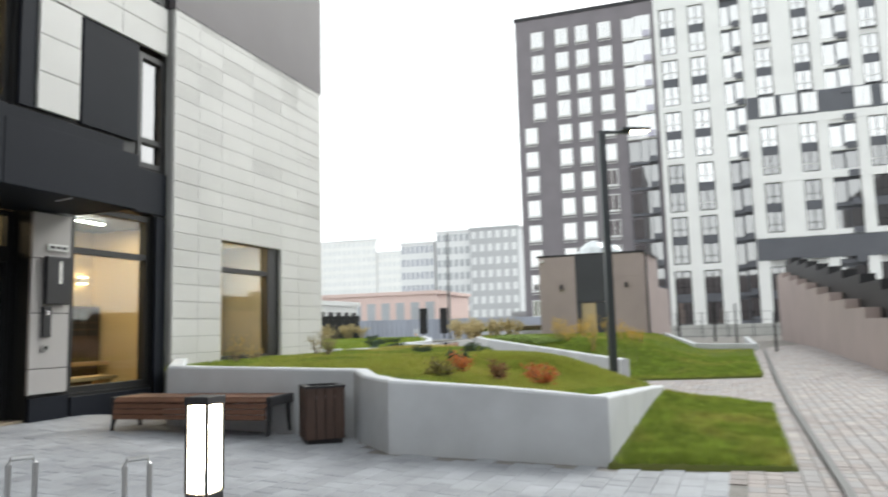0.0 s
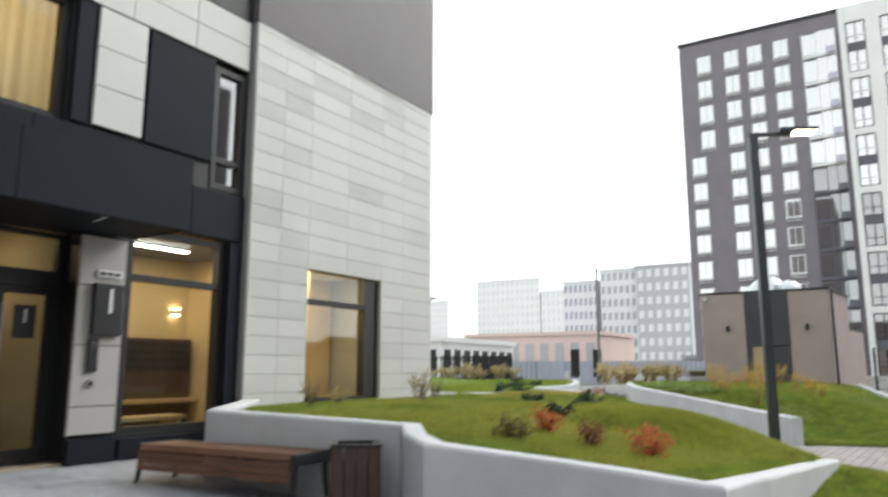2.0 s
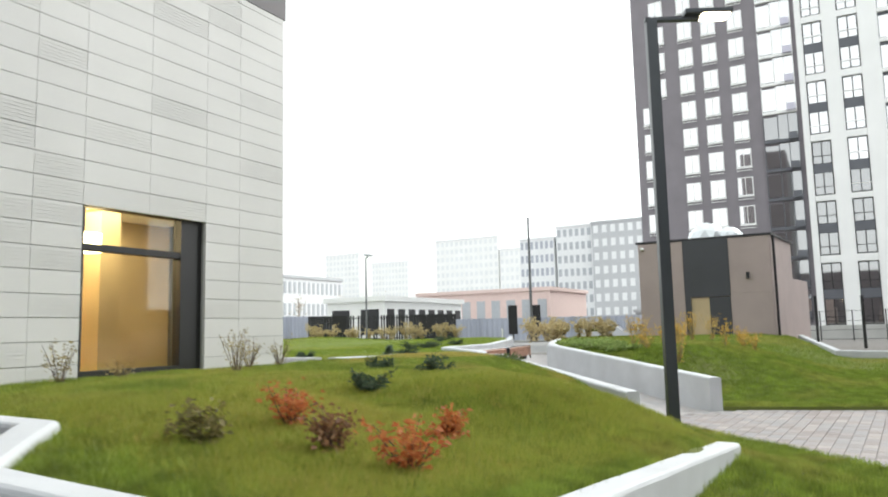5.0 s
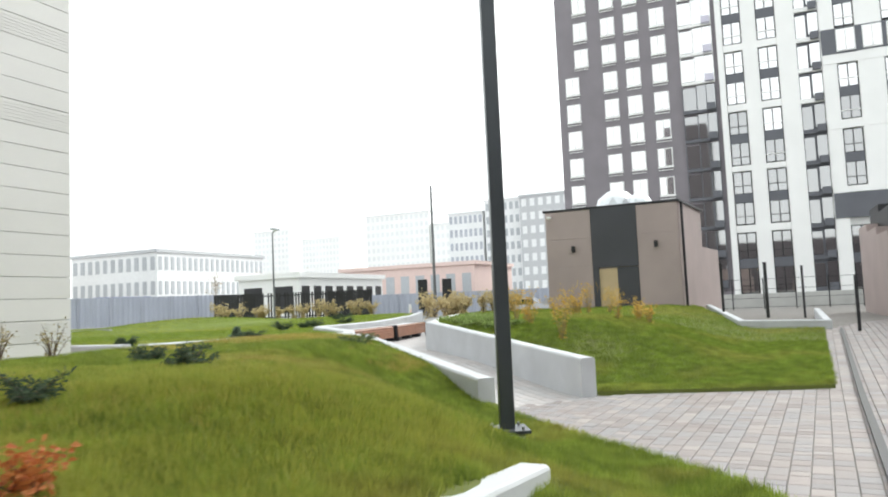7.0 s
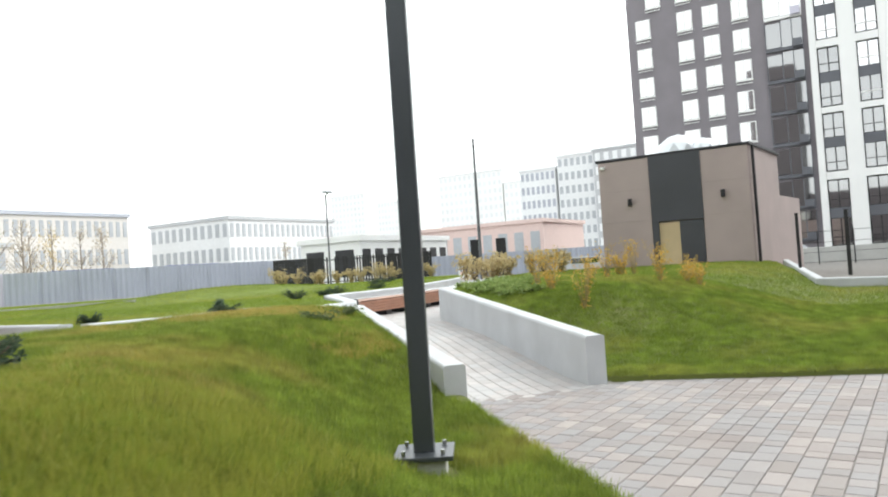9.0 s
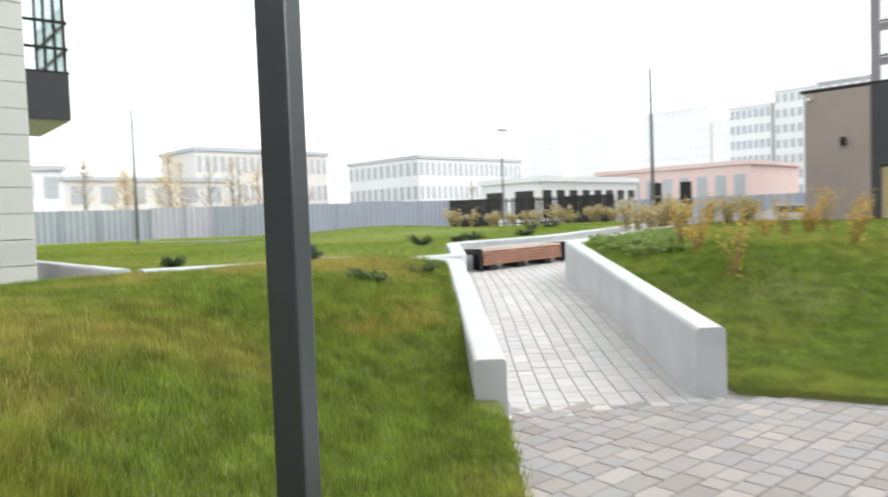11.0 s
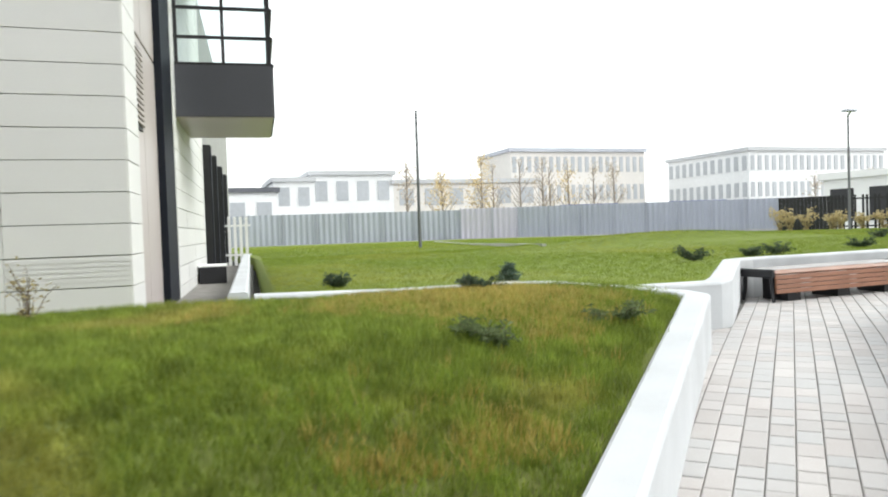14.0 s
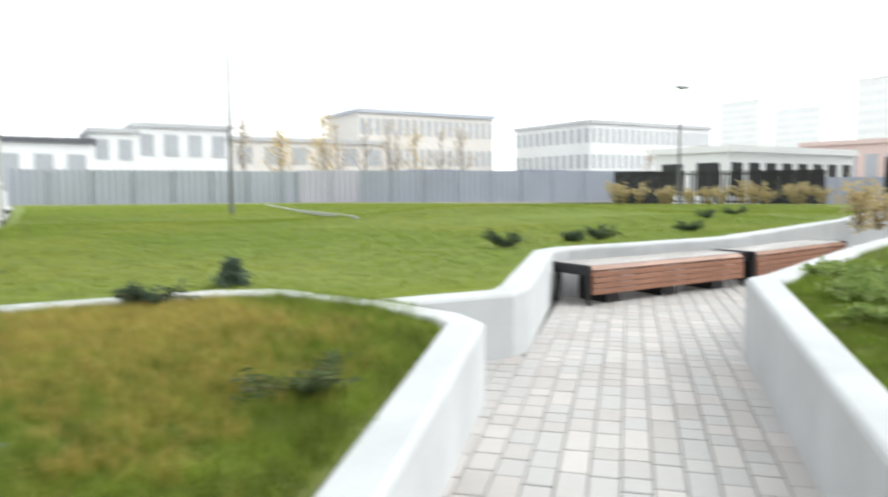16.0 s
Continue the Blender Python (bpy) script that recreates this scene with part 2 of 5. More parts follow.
M_DRY = foliage("dry_leaves", (0.32, 0.27, 0.14), (0.5, 0.42, 0.22))
M_YELLOW = foliage("yellow_leaves", (0.6, 0.34, 0.06), (0.75, 0.55, 0.16))
M_LEAFY = foliage("green_leaves", (0.18, 0.27, 0.07), (0.36, 0.44, 0.15))
M_STRAW = foliage("straw_blades", (0.5, 0.4, 0.2), (0.66, 0.56, 0.34))
M_DRYTREE = foliage("dry_tree_leaves", (0.5, 0.43, 0.33), (0.64, 0.56, 0.44))
M_YELLOWTREE = foliage("yellow_tree_leaves", (0.6, 0.47, 0.25), (0.72, 0.6, 0.36))
M_METAL = material("dark_metal", (0.03, 0.03, 0.033), 0.45, 0.15, 2, 80, 0.05, metal=0.3)


# ---- builders ----
def put(bm, x0, x1, y0, y1, z0, z1, bevel=0.0):
    """A box into bm."""
    vs = [bm.verts.new((x, y, z)) for x in (x0, x1) for y in (y0, y1) for z in (z0, z1)]
    fs = [bm.faces.new([vs[i] for i in f]) for f in ((0, 1, 3, 2), (4, 6, 7, 5), (0, 4, 5, 1), (2, 3, 7, 6), (0, 2, 6, 4), (1, 5, 7, 3))]
    if bevel:
        es = list({e for f in fs for e in f.edges})
        bmesh.ops.bevel(bm, geom=es, offset=bevel, segments=2, affect="EDGES", profile=0.6)
    return bm


def block(x0, x1, y0, y1, z0, z1, bevel=0.0):
    return put(bmesh.new(), x0, x1, y0, y1, z0, z1, bevel)


def prism(poly, z0, z1):
    """An upright solid over a plan given counter-clockwise."""
    bm = bmesh.new()
    lo, hi = [bm.verts.new((*p, z0)) for p in poly], [bm.verts.new((*p, z1)) for p in poly]
    bm.faces.new(lo[::-1])
    bm.faces.new(hi)
    for k in range(len(poly)):
        bm.faces.new((lo[k], lo[(k + 1) % len(poly)], hi[(k + 1) % len(poly)], hi[k]))
    return bm


def tube(points, radius, sides=8, bm=None, tip=None):
    bm = bm or bmesh.new()
    rings = []
    for i, p in enumerate(points):
        p = Vector(p)
        d = (Vector(points[min(i + 1, len(points) - 1)]) - Vector(points[max(i - 1, 0)])).normalized()
        a = d.orthogonal().normalized()
        b = d.cross(a)
        r = radius if tip is None else radius + (tip - radius) * i / (len(points) - 1)
        rings.append([bm.verts.new(p + r * (math.cos(k * math.tau / sides) * a + math.sin(k * math.tau / sides) * b)) for k in range(sides)])
    for r0, r1 in zip(rings, rings[1:]):
        for k in range(sides):
            bm.faces.new((r0[k], r0[(k + 1) % sides], r1[(k + 1) % sides], r1[k]))
    bm.faces.new(rings[0][::-1])
    bm.faces.new(rings[-1])
    return bm


def mesh_of(name, bm, mat, smooth=False):
    me = bpy.data.meshes.new(name)
    bmesh.ops.recalc_face_normals(bm, faces=bm.faces)
    bm.to_mesh(me)
    bm.free()
    me.materials.append(mat)
    if smooth:
        for p in me.polygons:
            p.use_smooth = True
    return me


def part(name, bm, mat, parent, label="", smooth=False):
    ob = new(name, mesh_of(name, bm, mat, smooth))
    ob.parent = parent
    return tagged(ob, label)


def thing(name, label, category, x=0, y=0, z=0, rz=0, group="", kind=""):
    ob = new(name)
    ob.empty_display_size = 0.1
    ob.matrix_basis = pose(x, y, z, 0, 0, rz)
    return tagged(ob, label, category, group, kind)


def solid(name, bm, mat, label, category, kind="", smooth=False):
    return tagged(new(name, mesh_of(name, bm, mat, smooth)), label, category, "", kind)


def smooth01(v):
    v = min(1.0, max(0.0, v))
    return v * v * (3 - 2 * v)


def inside(x, y, poly):
    hit = False
    for (ax, ay), (bx, by) in zip(poly, poly[1:] + poly[:1]):
        if (ay > y) != (by > y) and x < (bx - ax) * (y - ay) / (by - ay) + ax:
            hit = not hit
    return hit


# ---- ground heights ----
EDGE = (1.5, 0.6)
ALONG, ACROSS = (0.738, 0.674), (-0.674, 0.738)


def court(x, y):
    return 0.04 * max(0.0, y - 2) * smooth01((-x - 1.5) / 2)


def walkway(x, y):
    return court(x, y) + 0.022 * max(0.0, min(x, 20) - 7)


def ramp(x, y):
    s = (x - 5.7) * 0.70 + (y - 3.3) * 0.714
    return 0.38 * (0.35 * smooth01(s / 4.0) + 0.65 * smooth01(s / 6.6))


def rise(x, y):
    """The lawn's rise from the path's edge towards the house."""
    s = (x - EDGE[0]) * ALONG[0] + (y - EDGE[1]) * ALONG[1]
    d = (x - EDGE[0]) * ACROSS[0] + (y - EDGE[1]) * ACROSS[1]
    base = 0.10 * smooth01((s - 4.0) / 0.9) + 0.24 * smooth01((s - 4.7) / 1.6) + 0.42 * min(1.0, max(0.0, (s - 4.74) / 5.24))
    return 0.03 + base + (0.85 - base) * smooth01(d / (3.2 - 1.3 * smooth01((s - 4) / 3) + 1.1 * smooth01((1.6 - s) / 1.6)))


def lawn_a(x, y):
    fx = (x + 4.32) / 4.88
    west = 0.62 - 0.29 * min(1.0, max(0, fx))
    west += (0.88 - west) * smooth01((y - 1.9) / 5.0)
    k = smooth01((x + 1.2) / 1.76)
    bump = 0.02 * math.sin(x * 1.1 + 1) * math.sin(y * 0.9) * smooth01((y - 3) / 2) * smooth01((7.5 - y) / 2)
    dip = 0.09 * math.exp(-((x - 2.585) ** 2 + (y - 2.785) ** 2) / 0.6)
    crown = 0.085 * math.exp(-((x + 1.5) ** 2 / 5.5 + (y - 4.9) ** 2 / 5))
    return min(0.885, west * (1 - k) + rise(x, y) * k + bump) + crown - dip


def lawn_s(x, y):
    return 0.03 + rise(0.64, min(y, 1.86)) * max(0.0, min(1.0, (x + 4.4) / 5.04)) ** 0.8


def lawn_b(x, y):
    low = 0.05 + 0.022 * max(0.0, x - 7)
    return low + (0.95 - low) * smooth01((x - 6.6 - 0.25 * y) / 4.5 + 0.35 * smooth01((y - 3) / 2)) * smooth01((y - 0.5) / 3.7)


def lawn_c(x, y):
    return 0.86 - 0.25 * smooth01((y - 15) / 40) + 0.38 * math.exp(-((x - 17) ** 2 / 22 + (y - 20) ** 2 / 3)) + 0.1 * math.exp(-((x - 24) ** 2 / 40 + (y - 16) ** 2 / 14))


def sheet(name, poly, height, step, mat, label, category, kind="structure"):
    """A lawn or paving bed: the polygon filled with a fine grid that follows height(x, y)."""
    xs, ys = [p[0] for p in poly], [p[1] for p in poly]
    bm = bmesh.new()
    vs = [bm.verts.new((x, y, 0)) for x, y in poly]
    bm.faces.new(vs)
    for axis, lo, hi in ((0, min(xs), max(xs)), (1, min(ys), max(ys))):
        c = lo + step
        while c < hi:
            p, q = [0, 0, 0], [0, 0, 0]
            p[axis], q[axis] = c, 1
            bmesh.ops.bisect_plane(bm, geom=bm.verts[:] + bm.edges[:] + bm.faces[:], plane_co=p, plane_no=q)
            c += step
    for v in bm.verts:
        v.co.z = height(v.co.x, v.co.y)
    rim = [e for e in bm.edges if len(e.link_faces) == 1]
    down = bmesh.ops.extrude_edge_only(bm, edges=rim)
    for v in down["geom"]:
        if isinstance(v, bmesh.types.BMVert):
            v.co.z -= 0.35
    return solid(name, bm, mat, label, category, kind, smooth=True)


# ---- setting: ground, paving, lawns ----
bm = bmesh.new()
n = 48
ring = lambda r, z: [bm.verts.new((20 + r * math.cos(k * math.tau / n), 20 + r * math.sin(k * math.tau / n), z)) for k in range(n)]
rings = [ring(r, z) for r, z in ((15, -0.3), (90, -0.3), (140, 0.0), (600, 0.0), (3000, 0.0))]
bm.faces.new(rings[0])
for a, b in zip(rings, rings[1:]):
    for k in range(n):
        bm.faces.new((a[k], a[(k + 1) % n], b[(k + 1) % n], b[k]))
solid("ground", bm, M_GROUND, "pale grey open ground reaching the horizon", "ground", "structure")

POLY_A = [(-4.2, 2.25), (-4.4, 4.4), (-3.6, 5.2), (-3.65, 7.9), (-1.8, 9.5), (3.45, 9.5), (4.6, 9.45), (7.7, 9.25), (8.3, 8.4), (8.4, 7.85), (4.95, 4.0), (4.9, 3.75), (3.93, 2.77), (3.05, 1.89), (1.75, 0.69), (0.9, 0.2), (0.64, 0.2), (0.64, 1.86)]
POLY_S = [(-4.42, 2.14), (-4.25, 0.45), (0.66, 0.2), (0.66, 1.88)]
POLY_B = [(6.6, 2.8), (10.9, 7.5), (12, 7.6), (14, 8.6), (20, 10.6), (26, 12), (26, 3), (24, 2.6), (20, 1.3), (18.4, 1.2), (18.2, -0.75), (7.45, -0.2)]
POLY_C = [(4.7, 9.5), (7.7, 9.4), (8.5, 8.5), (9.5, 8.65), (11.6, 11.0), (15, 11.2), (22, 13.9), (30, 17.1), (45.5, 26.2), (39, 37.6), (34, 50), (26, 57), (5.5, 60), (5.6, 24)]
PATH_BED = [(-30, -30), (80, -30), (80, 12), (26, 12), (26, 2.0), (18.5, 1.0), (9, 1.0), (7.2, 3.2), (5.2, 4.3), (3.5, 3.2), (0.9, 1.2), (-3.9, 1.2), (-4.1, 4.3), (-3.5, 5.1), (-3.6, 7.9), (-1.75, 9.5), (-1.75, 13), (-30, 13)]
RAMP_BED = [(5.0, 3.8), (6.3, 2.75), (11, 7.4), (16, 9), (24, 12), (22, 13.6), (15, 11.2), (11.7, 10.9), (9.5, 8.6), (8.2, 8.5), (8.2, 7.6)]
WALK_STONES = [(-8, -4), (26, -4), (18, -0.7), (7.6, 0.0), (7.2, 1.5), (6.35, 2.95), (5.0, 3.95), (3.8, 2.9), (2.9, 2.0), (1.6, 0.85), (0.9, 0.4), (-4.25, 0.65), (-4.35, 1.0), (-8, 1.0)]
COURT_STONES = [(-14, -4), (-8, -4), (-8, 1.0), (-4.4, 1.0), (-4.45, 2.1), (-4.5, 4.5), (-3.75, 5.3), (-3.75, 7.9), (-1.8, 9.5), (-1.8, 10.3), (-14, 10.3)]
sheet("lawn_1", POLY_A, lawn_a, 0.25, M_SOIL, "rising lawn of mixed green and yellowish grass", "lawn")
sheet("lawn_4", POLY_S, lawn_s, 0.3, M_SOIL, "low grass strip outside the planter wall", "lawn")
sheet("lawn_2", POLY_B, lawn_b, 0.4, M_SOIL, "grassy mound beside the ramp wall", "lawn")
sheet("lawn_3", POLY_C, lawn_c, 1.0, M_SOILFLAT, "flat bright green lawn before a metal fence", "lawn")
paving_1 = sheet("paving_1", PATH_BED, lambda x, y: walkway(x, y) - 0.012, 1.0, M_JOINT, "grey concrete paving of the court and walkway", "paving")
paving_2 = sheet("paving_2", RAMP_BED, lambda x, y: ramp(x, y) - 0.012, 0.6, M_JOINT, "pinkish grey block paving of the ramp", "paving")
solid("drain_channel", tube([(-14, 0.75, 0.006), (-5.2, 0.2, 0.006), (1.0, -0.1, 0.006), (6.5, -0.42, 0.02), (18.3, -1.15, 0.25)], 0.05, 4), M_METAL, "narrow dark metal drain channel set in paving", "drain", "structure")


solid("kerb_strip", tube([(19.6, 50, lawn_c(19.6, 50) + 0.02), (16.0, 34, lawn_c(16, 34) + 0.02), (12.6, 19.2, lawn_c(12.6, 19.2) + 0.02)], 0.07, 4), M_CONCRETE, "thin pale kerb strip across the flat lawn", "kerb", "structure")

# unseen fronts behind the walk: west added to shade walls, south mirrored in windows
for x0, x1, y0, y1, h in ((-27, -25, -32, 40, 12), (-25, 34, -34, -32, 27)):
    solid("wall_unseen", block(x0, x1, y0, y1, -0.3, h), M_BROWN, "unseen plain dark house front shading the court", "wall", "structure")

# ---- low plaster walls ----
def low_wall(name, line, width, foot, label, mat=None):
    """A plaster garden wall along a line of (x, y, top), with rounded top edges; width is laid to the left of the line."""
    bm = bmesh.new()
    pts = [Vector((p[0], p[1], 0)) for p in line]
    fine = []
    for i in range(len(line) - 1):
        k = max(1, int((pts[i + 1] - pts[i]).length / 0.5))
        for j in range(k):
            fine.append(tuple(line[i][q] + (line[i + 1][q] - line[i][q]) * j / k for q in range(3)))
    fine.append(line[-1])
    pts = [Vector((p[0], p[1], 0)) for p in fine]
    secs = []
    for i, p in enumerate(pts):
        d0 = (pts[i] - pts[i - 1]).normalized() if i else None
        d1 = (pts[i + 1] - pts[i]).normalized() if i < len(pts) - 1 else None
        a, b = d0 or d1, d1 or d0
        na, nb = Vector((-a.y, a.x, 0)), Vector((-b.y, b.x, 0))
        nrm = (na + nb).normalized()
        nrm /= max(0.4, nrm.dot(na))
        wob = 0.006 * noise.noise(p * 1.7)
        top, w, e = fine[i][2] + wob, width, 0.03 * (1 if width > 0 else -1)
        h = abs(e)
        prof = [(wob, foot), (wob, top - h), (e * 0.35, top - h * 0.35), (e, top), (w - e, top), (w - e * 0.35, top - h * 0.35), (w, top - h), (w, foot)]
        secs.append([bm.verts.new((p.x + nrm.x * o, p.y + nrm.y * o, z)) for o, z in prof])
    for a, b in zip(secs, secs[1:]):
        for k in range(7):
            bm.faces.new((a[k], a[k + 1], b[k + 1], b[k]))
    bm.faces.new(secs[0][::-1])
    bm.faces.new(secs[-1])
    return solid(name, bm, mat or M_PLASTER, label, "garden wall", "structure")


low_wall("wall_planter", [(-1.75, 9.44, 1.02), (-3.75, 7.9, 1.0), (-3.7, 5.2, 0.93), (-4.0, 4.95, 0.88), (-4.5, 4.4, 0.86), (-4.32, 2.12, 0.68), (0.56, 1.80, 0.39)], 0.22, -0.3, "grey plastered planter retaining wall")
low_wall("wall_ramp_1", [(4.98, 3.78, 0.42), (8.45, 7.6, 0.86), (8.47, 7.9, 0.87), (8.25, 8.45, 0.89), (7.7, 9.2, 0.93), (7.2, 9.32, 0.94), (5.9, 9.32, 0.94), (4.55, 9.42, 0.96)], 0.24, -0.3, "white plastered wall along the ramp")
low_wall("wall_ramp_2", [(6.28, 2.98, 0.54), (10.75, 7.5, 1.0), (11.0, 7.55, 1.0), (14, 8.7, 1.0), (20, 10.7, 1.0)], -0.23, -0.3, "white plastered ramp wall with rounded edges")
low_wall("wall_plaza", [(8.1, 8.42, 0.88), (9.25, 8.42, 0.88), (9.5, 8.55, 0.9), (11.35, 10.55, 0.95), (11.75, 10.75, 0.95), (15, 11.0, 0.95), (22.5, 13.7, 0.95), (30, 16.9, 1.0)], 0.25, -0.3, "white plastered wall behind the bench")
low_wall("wall_side", [(4.5, 9.5, 0.97), (5.5, 24.5, 0.97)], 0.2, -0.3, "pale low wall along the house side")
low_wall("wall_terrace", [(26, -0.9, 0.62), (18.5, -0.75, 0.5), (18.4, 1.2, 0.55), (26, 2.6, 0.9)], 0.2, -0.3, "grey concrete retaining kerb beside the lawn")
solid("gravel_bed", prism([(3.4, 9.8), (4.55, 9.8), (5.6, 25), (4.5, 25)], -0.2, 0.62), M_JOINT, "grey gravel strip along the house side", "gravel", "structure")

# ---- house ----
def wall(name, bm, mat, label):
    return solid(name, bm, mat, label, "wall", "structure")


bm = block(-1.72, -0.38, 9.56, 9.9, -0.3, 7.1)
put(bm, 1.69, 3.43, 9.56, 9.9, -0.3, 7.1)
put(bm, -0.38, 1.69, 9.56, 9.9, -0.3, 0.9)
put(bm, -0.38, 1.69, 9.56, 9.9, 3.25, 7.1)
wall_south = wall("wall_south", bm, M_JOINTLINE, "white fibre panel clad wall of the house")
# the side wall runs a little east of square: its own axes start at the corner, x outward, y along
SIDE = pose(3.45, 9.5, 0, 0, 0, -4.4)
bm = block(-0.35, -0.04, 0.4, 0.74, -0.3, 7.1)
put(bm, -0.45, -0.15, 0.74, 4.12, -0.3, 7.1)
put(bm, -0.35, -0.04, 4.12, 26, -0.3, 7.1)
wall_east = wall("wall_east", bm, M_JOINTLINE, "white panel clad side wall of the house")
wall_east.matrix_basis = SIDE
wall("wall_upper", prism([(-1.74, 9.5), (3.5, 9.5), (4.12, 17.5), (-1.74, 17.5)], 7.1, 34), M_BROWN, "dark brown clad upper storeys of the house")
wall("wall_back", block(-14, 3.0, 15, 15.3, -0.3, 34), M_WARM, "plain warm inner wall")
wall("wall_inner", block(-0.52, -0.4, 9.92, 15, 0.3, 3.45), M_WARM, "plain warm partition wall")
wall("wall_west", block(-14.3, -14, 9.6, 15.3, -0.3, 34), M_DARK, "plain dark end wall")
wall("wall_jamb", block(-4.36, -3.68, 9.945, 10.14, 0.3, 3.15), M_FRAME, "dark jamb wall beside the entrance door")
# partition added to block lobby light behind the entrance door
wall("wall_vestibule", block(-4.36, -4.24, 10.14, 12.4, 0.34, 3.45), M_WARM, "added warm partition keeping lobby light out of the vestibule")
solid("ceiling_wing", prism([(-1.74, 17.55), (4.0, 17.55), (5.35, 35.3), (-1.74, 35.3)], 7.1, 7.3), M_BROWN, "flat dark roof of the low house wing", "roof", "structure")
solid("floor_lobby", block(-14, 3.0, 9.72, 15, 0.1, 0.34), M_FLOOR, "beige stone lobby floor", "floor", "structure")
solid("ceiling_lobby", block(-14, -0.46, 9.9, 15, 3.45, 3.6), M_SPANDREL, "dark grey lobby ceiling", "ceiling", "structure")
solid("ceiling_room", block(-0.46, 3.0, 9.9, 15, 3.45, 3.6), M_WHITE, "white room ceiling", "ceiling", "structure")
solid("ceiling_upper", block(-14, -1.75, 9.95, 15, 6.5, 6.7), M_WHITE, "white upper room ceiling", "ceiling", "structure")


canopy = solid("ceiling_canopy", prism([(-11.99, 8.51), (-3.75, 8.51), (-3.75, 9.61), (-4.0, 9.61), (-4.0, 10.0), (-12, 10.0)], 3.16, 3.9), M_DARK, "dark box canopy over the entrance", "ceiling", "structure")
for x0, x1 in ((-12, -8.1), (-8.1, -5.8), (-5.8, -3.74)):
    part("dark_panel", block(x0 + 0.006, x1 - 0.006, 8.46, 8.51, 3.15, 3.92, 0.004), M_DARK, canopy)
part("dark_panel", block(-3.75, -3.7, 8.47, 9.6, 3.15, 3.92, 0.004), M_DARK, canopy)
for x, y in ((-5.66, 9.57), (-4.7, 8.75)):
    cl = thing("soffit_lamp", "slim pale linear lamp in the dark canopy soffit", "lamp", x, y, 3.16, 78, "soffit lamps")
    part("housing", block(-0.17, 0.17, -0.02, 0.02, -0.012, 0.0, 0.003), M_FENCEPOST, cl)

# anthracite frame of the entrance side
def panels(name, cells, depth, mat, parent, gap=0.012):
    """Facade panels (x0, x1, z0, z1) with open joints, on the plane y = depth."""
    for x0, x1, z0, z1 in cells:
        part(name, block(x0 + gap / 2, x1 - gap / 2, depth, depth + 0.05, z0 + gap / 2, z1 - gap / 2, 0.004), mat, parent)


bm = block(-14, -2.4, 9.68, 9.95, 3.40, 4.52)
put(bm, -2.4, -1.74, 9.68, 9.95, 3.40, 4.17)
put(bm, -1.8, -1.74, 9.68, 9.95, 4.17, 4.52)
for x0, x1, z0, z1 in ((-3.62, -2.4, 4.52, 6.2), (-1.8, -1.74, 4.52, 6.2), (-14, -5.7, 4.52, 6.2), (-4.7, -3.62, 4.52, 6.2), (-14, -1.74, 6.2, 34), (-14, -6.95, -0.3, 3.4), (-2.02, -1.74, -0.3, 3.4), (-4.34, -3.68, -0.3, 3.4), (-3.68, -2.02, -0.3, 0.62)):
    put(bm, x0, x1, 9.69, 9.94, z0, z1)
wall_front = wall("wall_front", bm, M_FRAME, "anthracite framed entrance front of the house")
panels("dark_panel", [(-14, -9.4, 3.4, 4.5), (-9.4, -7.3, 3.4, 4.5), (-7.3, -5.1, 3.4, 4.5), (-5.1, -2.75, 3.4, 4.5), (-2.75, -1.76, 3.4, 4.12), (-3.6, -2.45, 4.54, 6.18), (-4.66, -4.42, 4.54, 6.18), (-6.3, -5.74, 4.54, 6.18), (-2.0, -1.76, 0.0, 3.38), (-3.66, -2.04, 0.25, 0.58), (-4.34, -3.7, 0.25, 0.62)], 9.62, M_DARK, wall_front)
panels("white_panel", [(-4.38, -3.66, 4.56, 5.1), (-4.38, -3.66, 5.1, 5.64), (-4.38, -3.66, 5.64, 6.18), (-7.9, -6.32, 4.53, 5.08), (-7.9, -6.32, 5.08, 5.63), (-7.9, -6.32, 5.63, 6.18)], 9.6, M_TILE, wall_front)
panels("white_panel", [(x, x + 1.05, z, z + 0.42) for x in (-7.05, -6.0, -4.95, -3.9, -2.85) for z in (6.2, 6.62)], 9.6, M_TILE, wall_front)
panels("white_panel", [(x, x + 1.05, z, z + 0.42) for x in (-7.05, -6.0, -4.95, -3.9) for z in (7.04, 7.46, 7.88)], 9.6, M_TILE, wall_front)
panels("dark_panel", [(-2.8, -1.76, 7.06, 8.6)], 9.62, M_FRAME, wall_front)
panels("white_panel", [(-4.36, -3.72, 0.66, 1.0), (-4.36, -3.72, 1.0, 1.75), (-4.36, -3.72, 1.75, 2.5), (-4.36, -3.72, 2.5, 3.13)], 9.63, M_PILLAR, wall_front)
col = wall("wall_column", block(-7.0, -6.35, 8.55, 9.62, -0.1, 3.14), M_FRAME, "anthracite clad entrance column")
for z0, z1 in ((0.2, 0.95), (0.95, 2.05), (2.05, 3.14)):
    part("dark_panel", block(-7.01, -6.34, 8.5, 8.55, z0 + 0.006, z1 - 0.006, 0.004), M_DARK, col)
    part("dark_panel", block(-6.35, -6.3, 8.56, 9.6, z0 + 0.006, z1 - 0.006, 0.004), M_DARK, col)


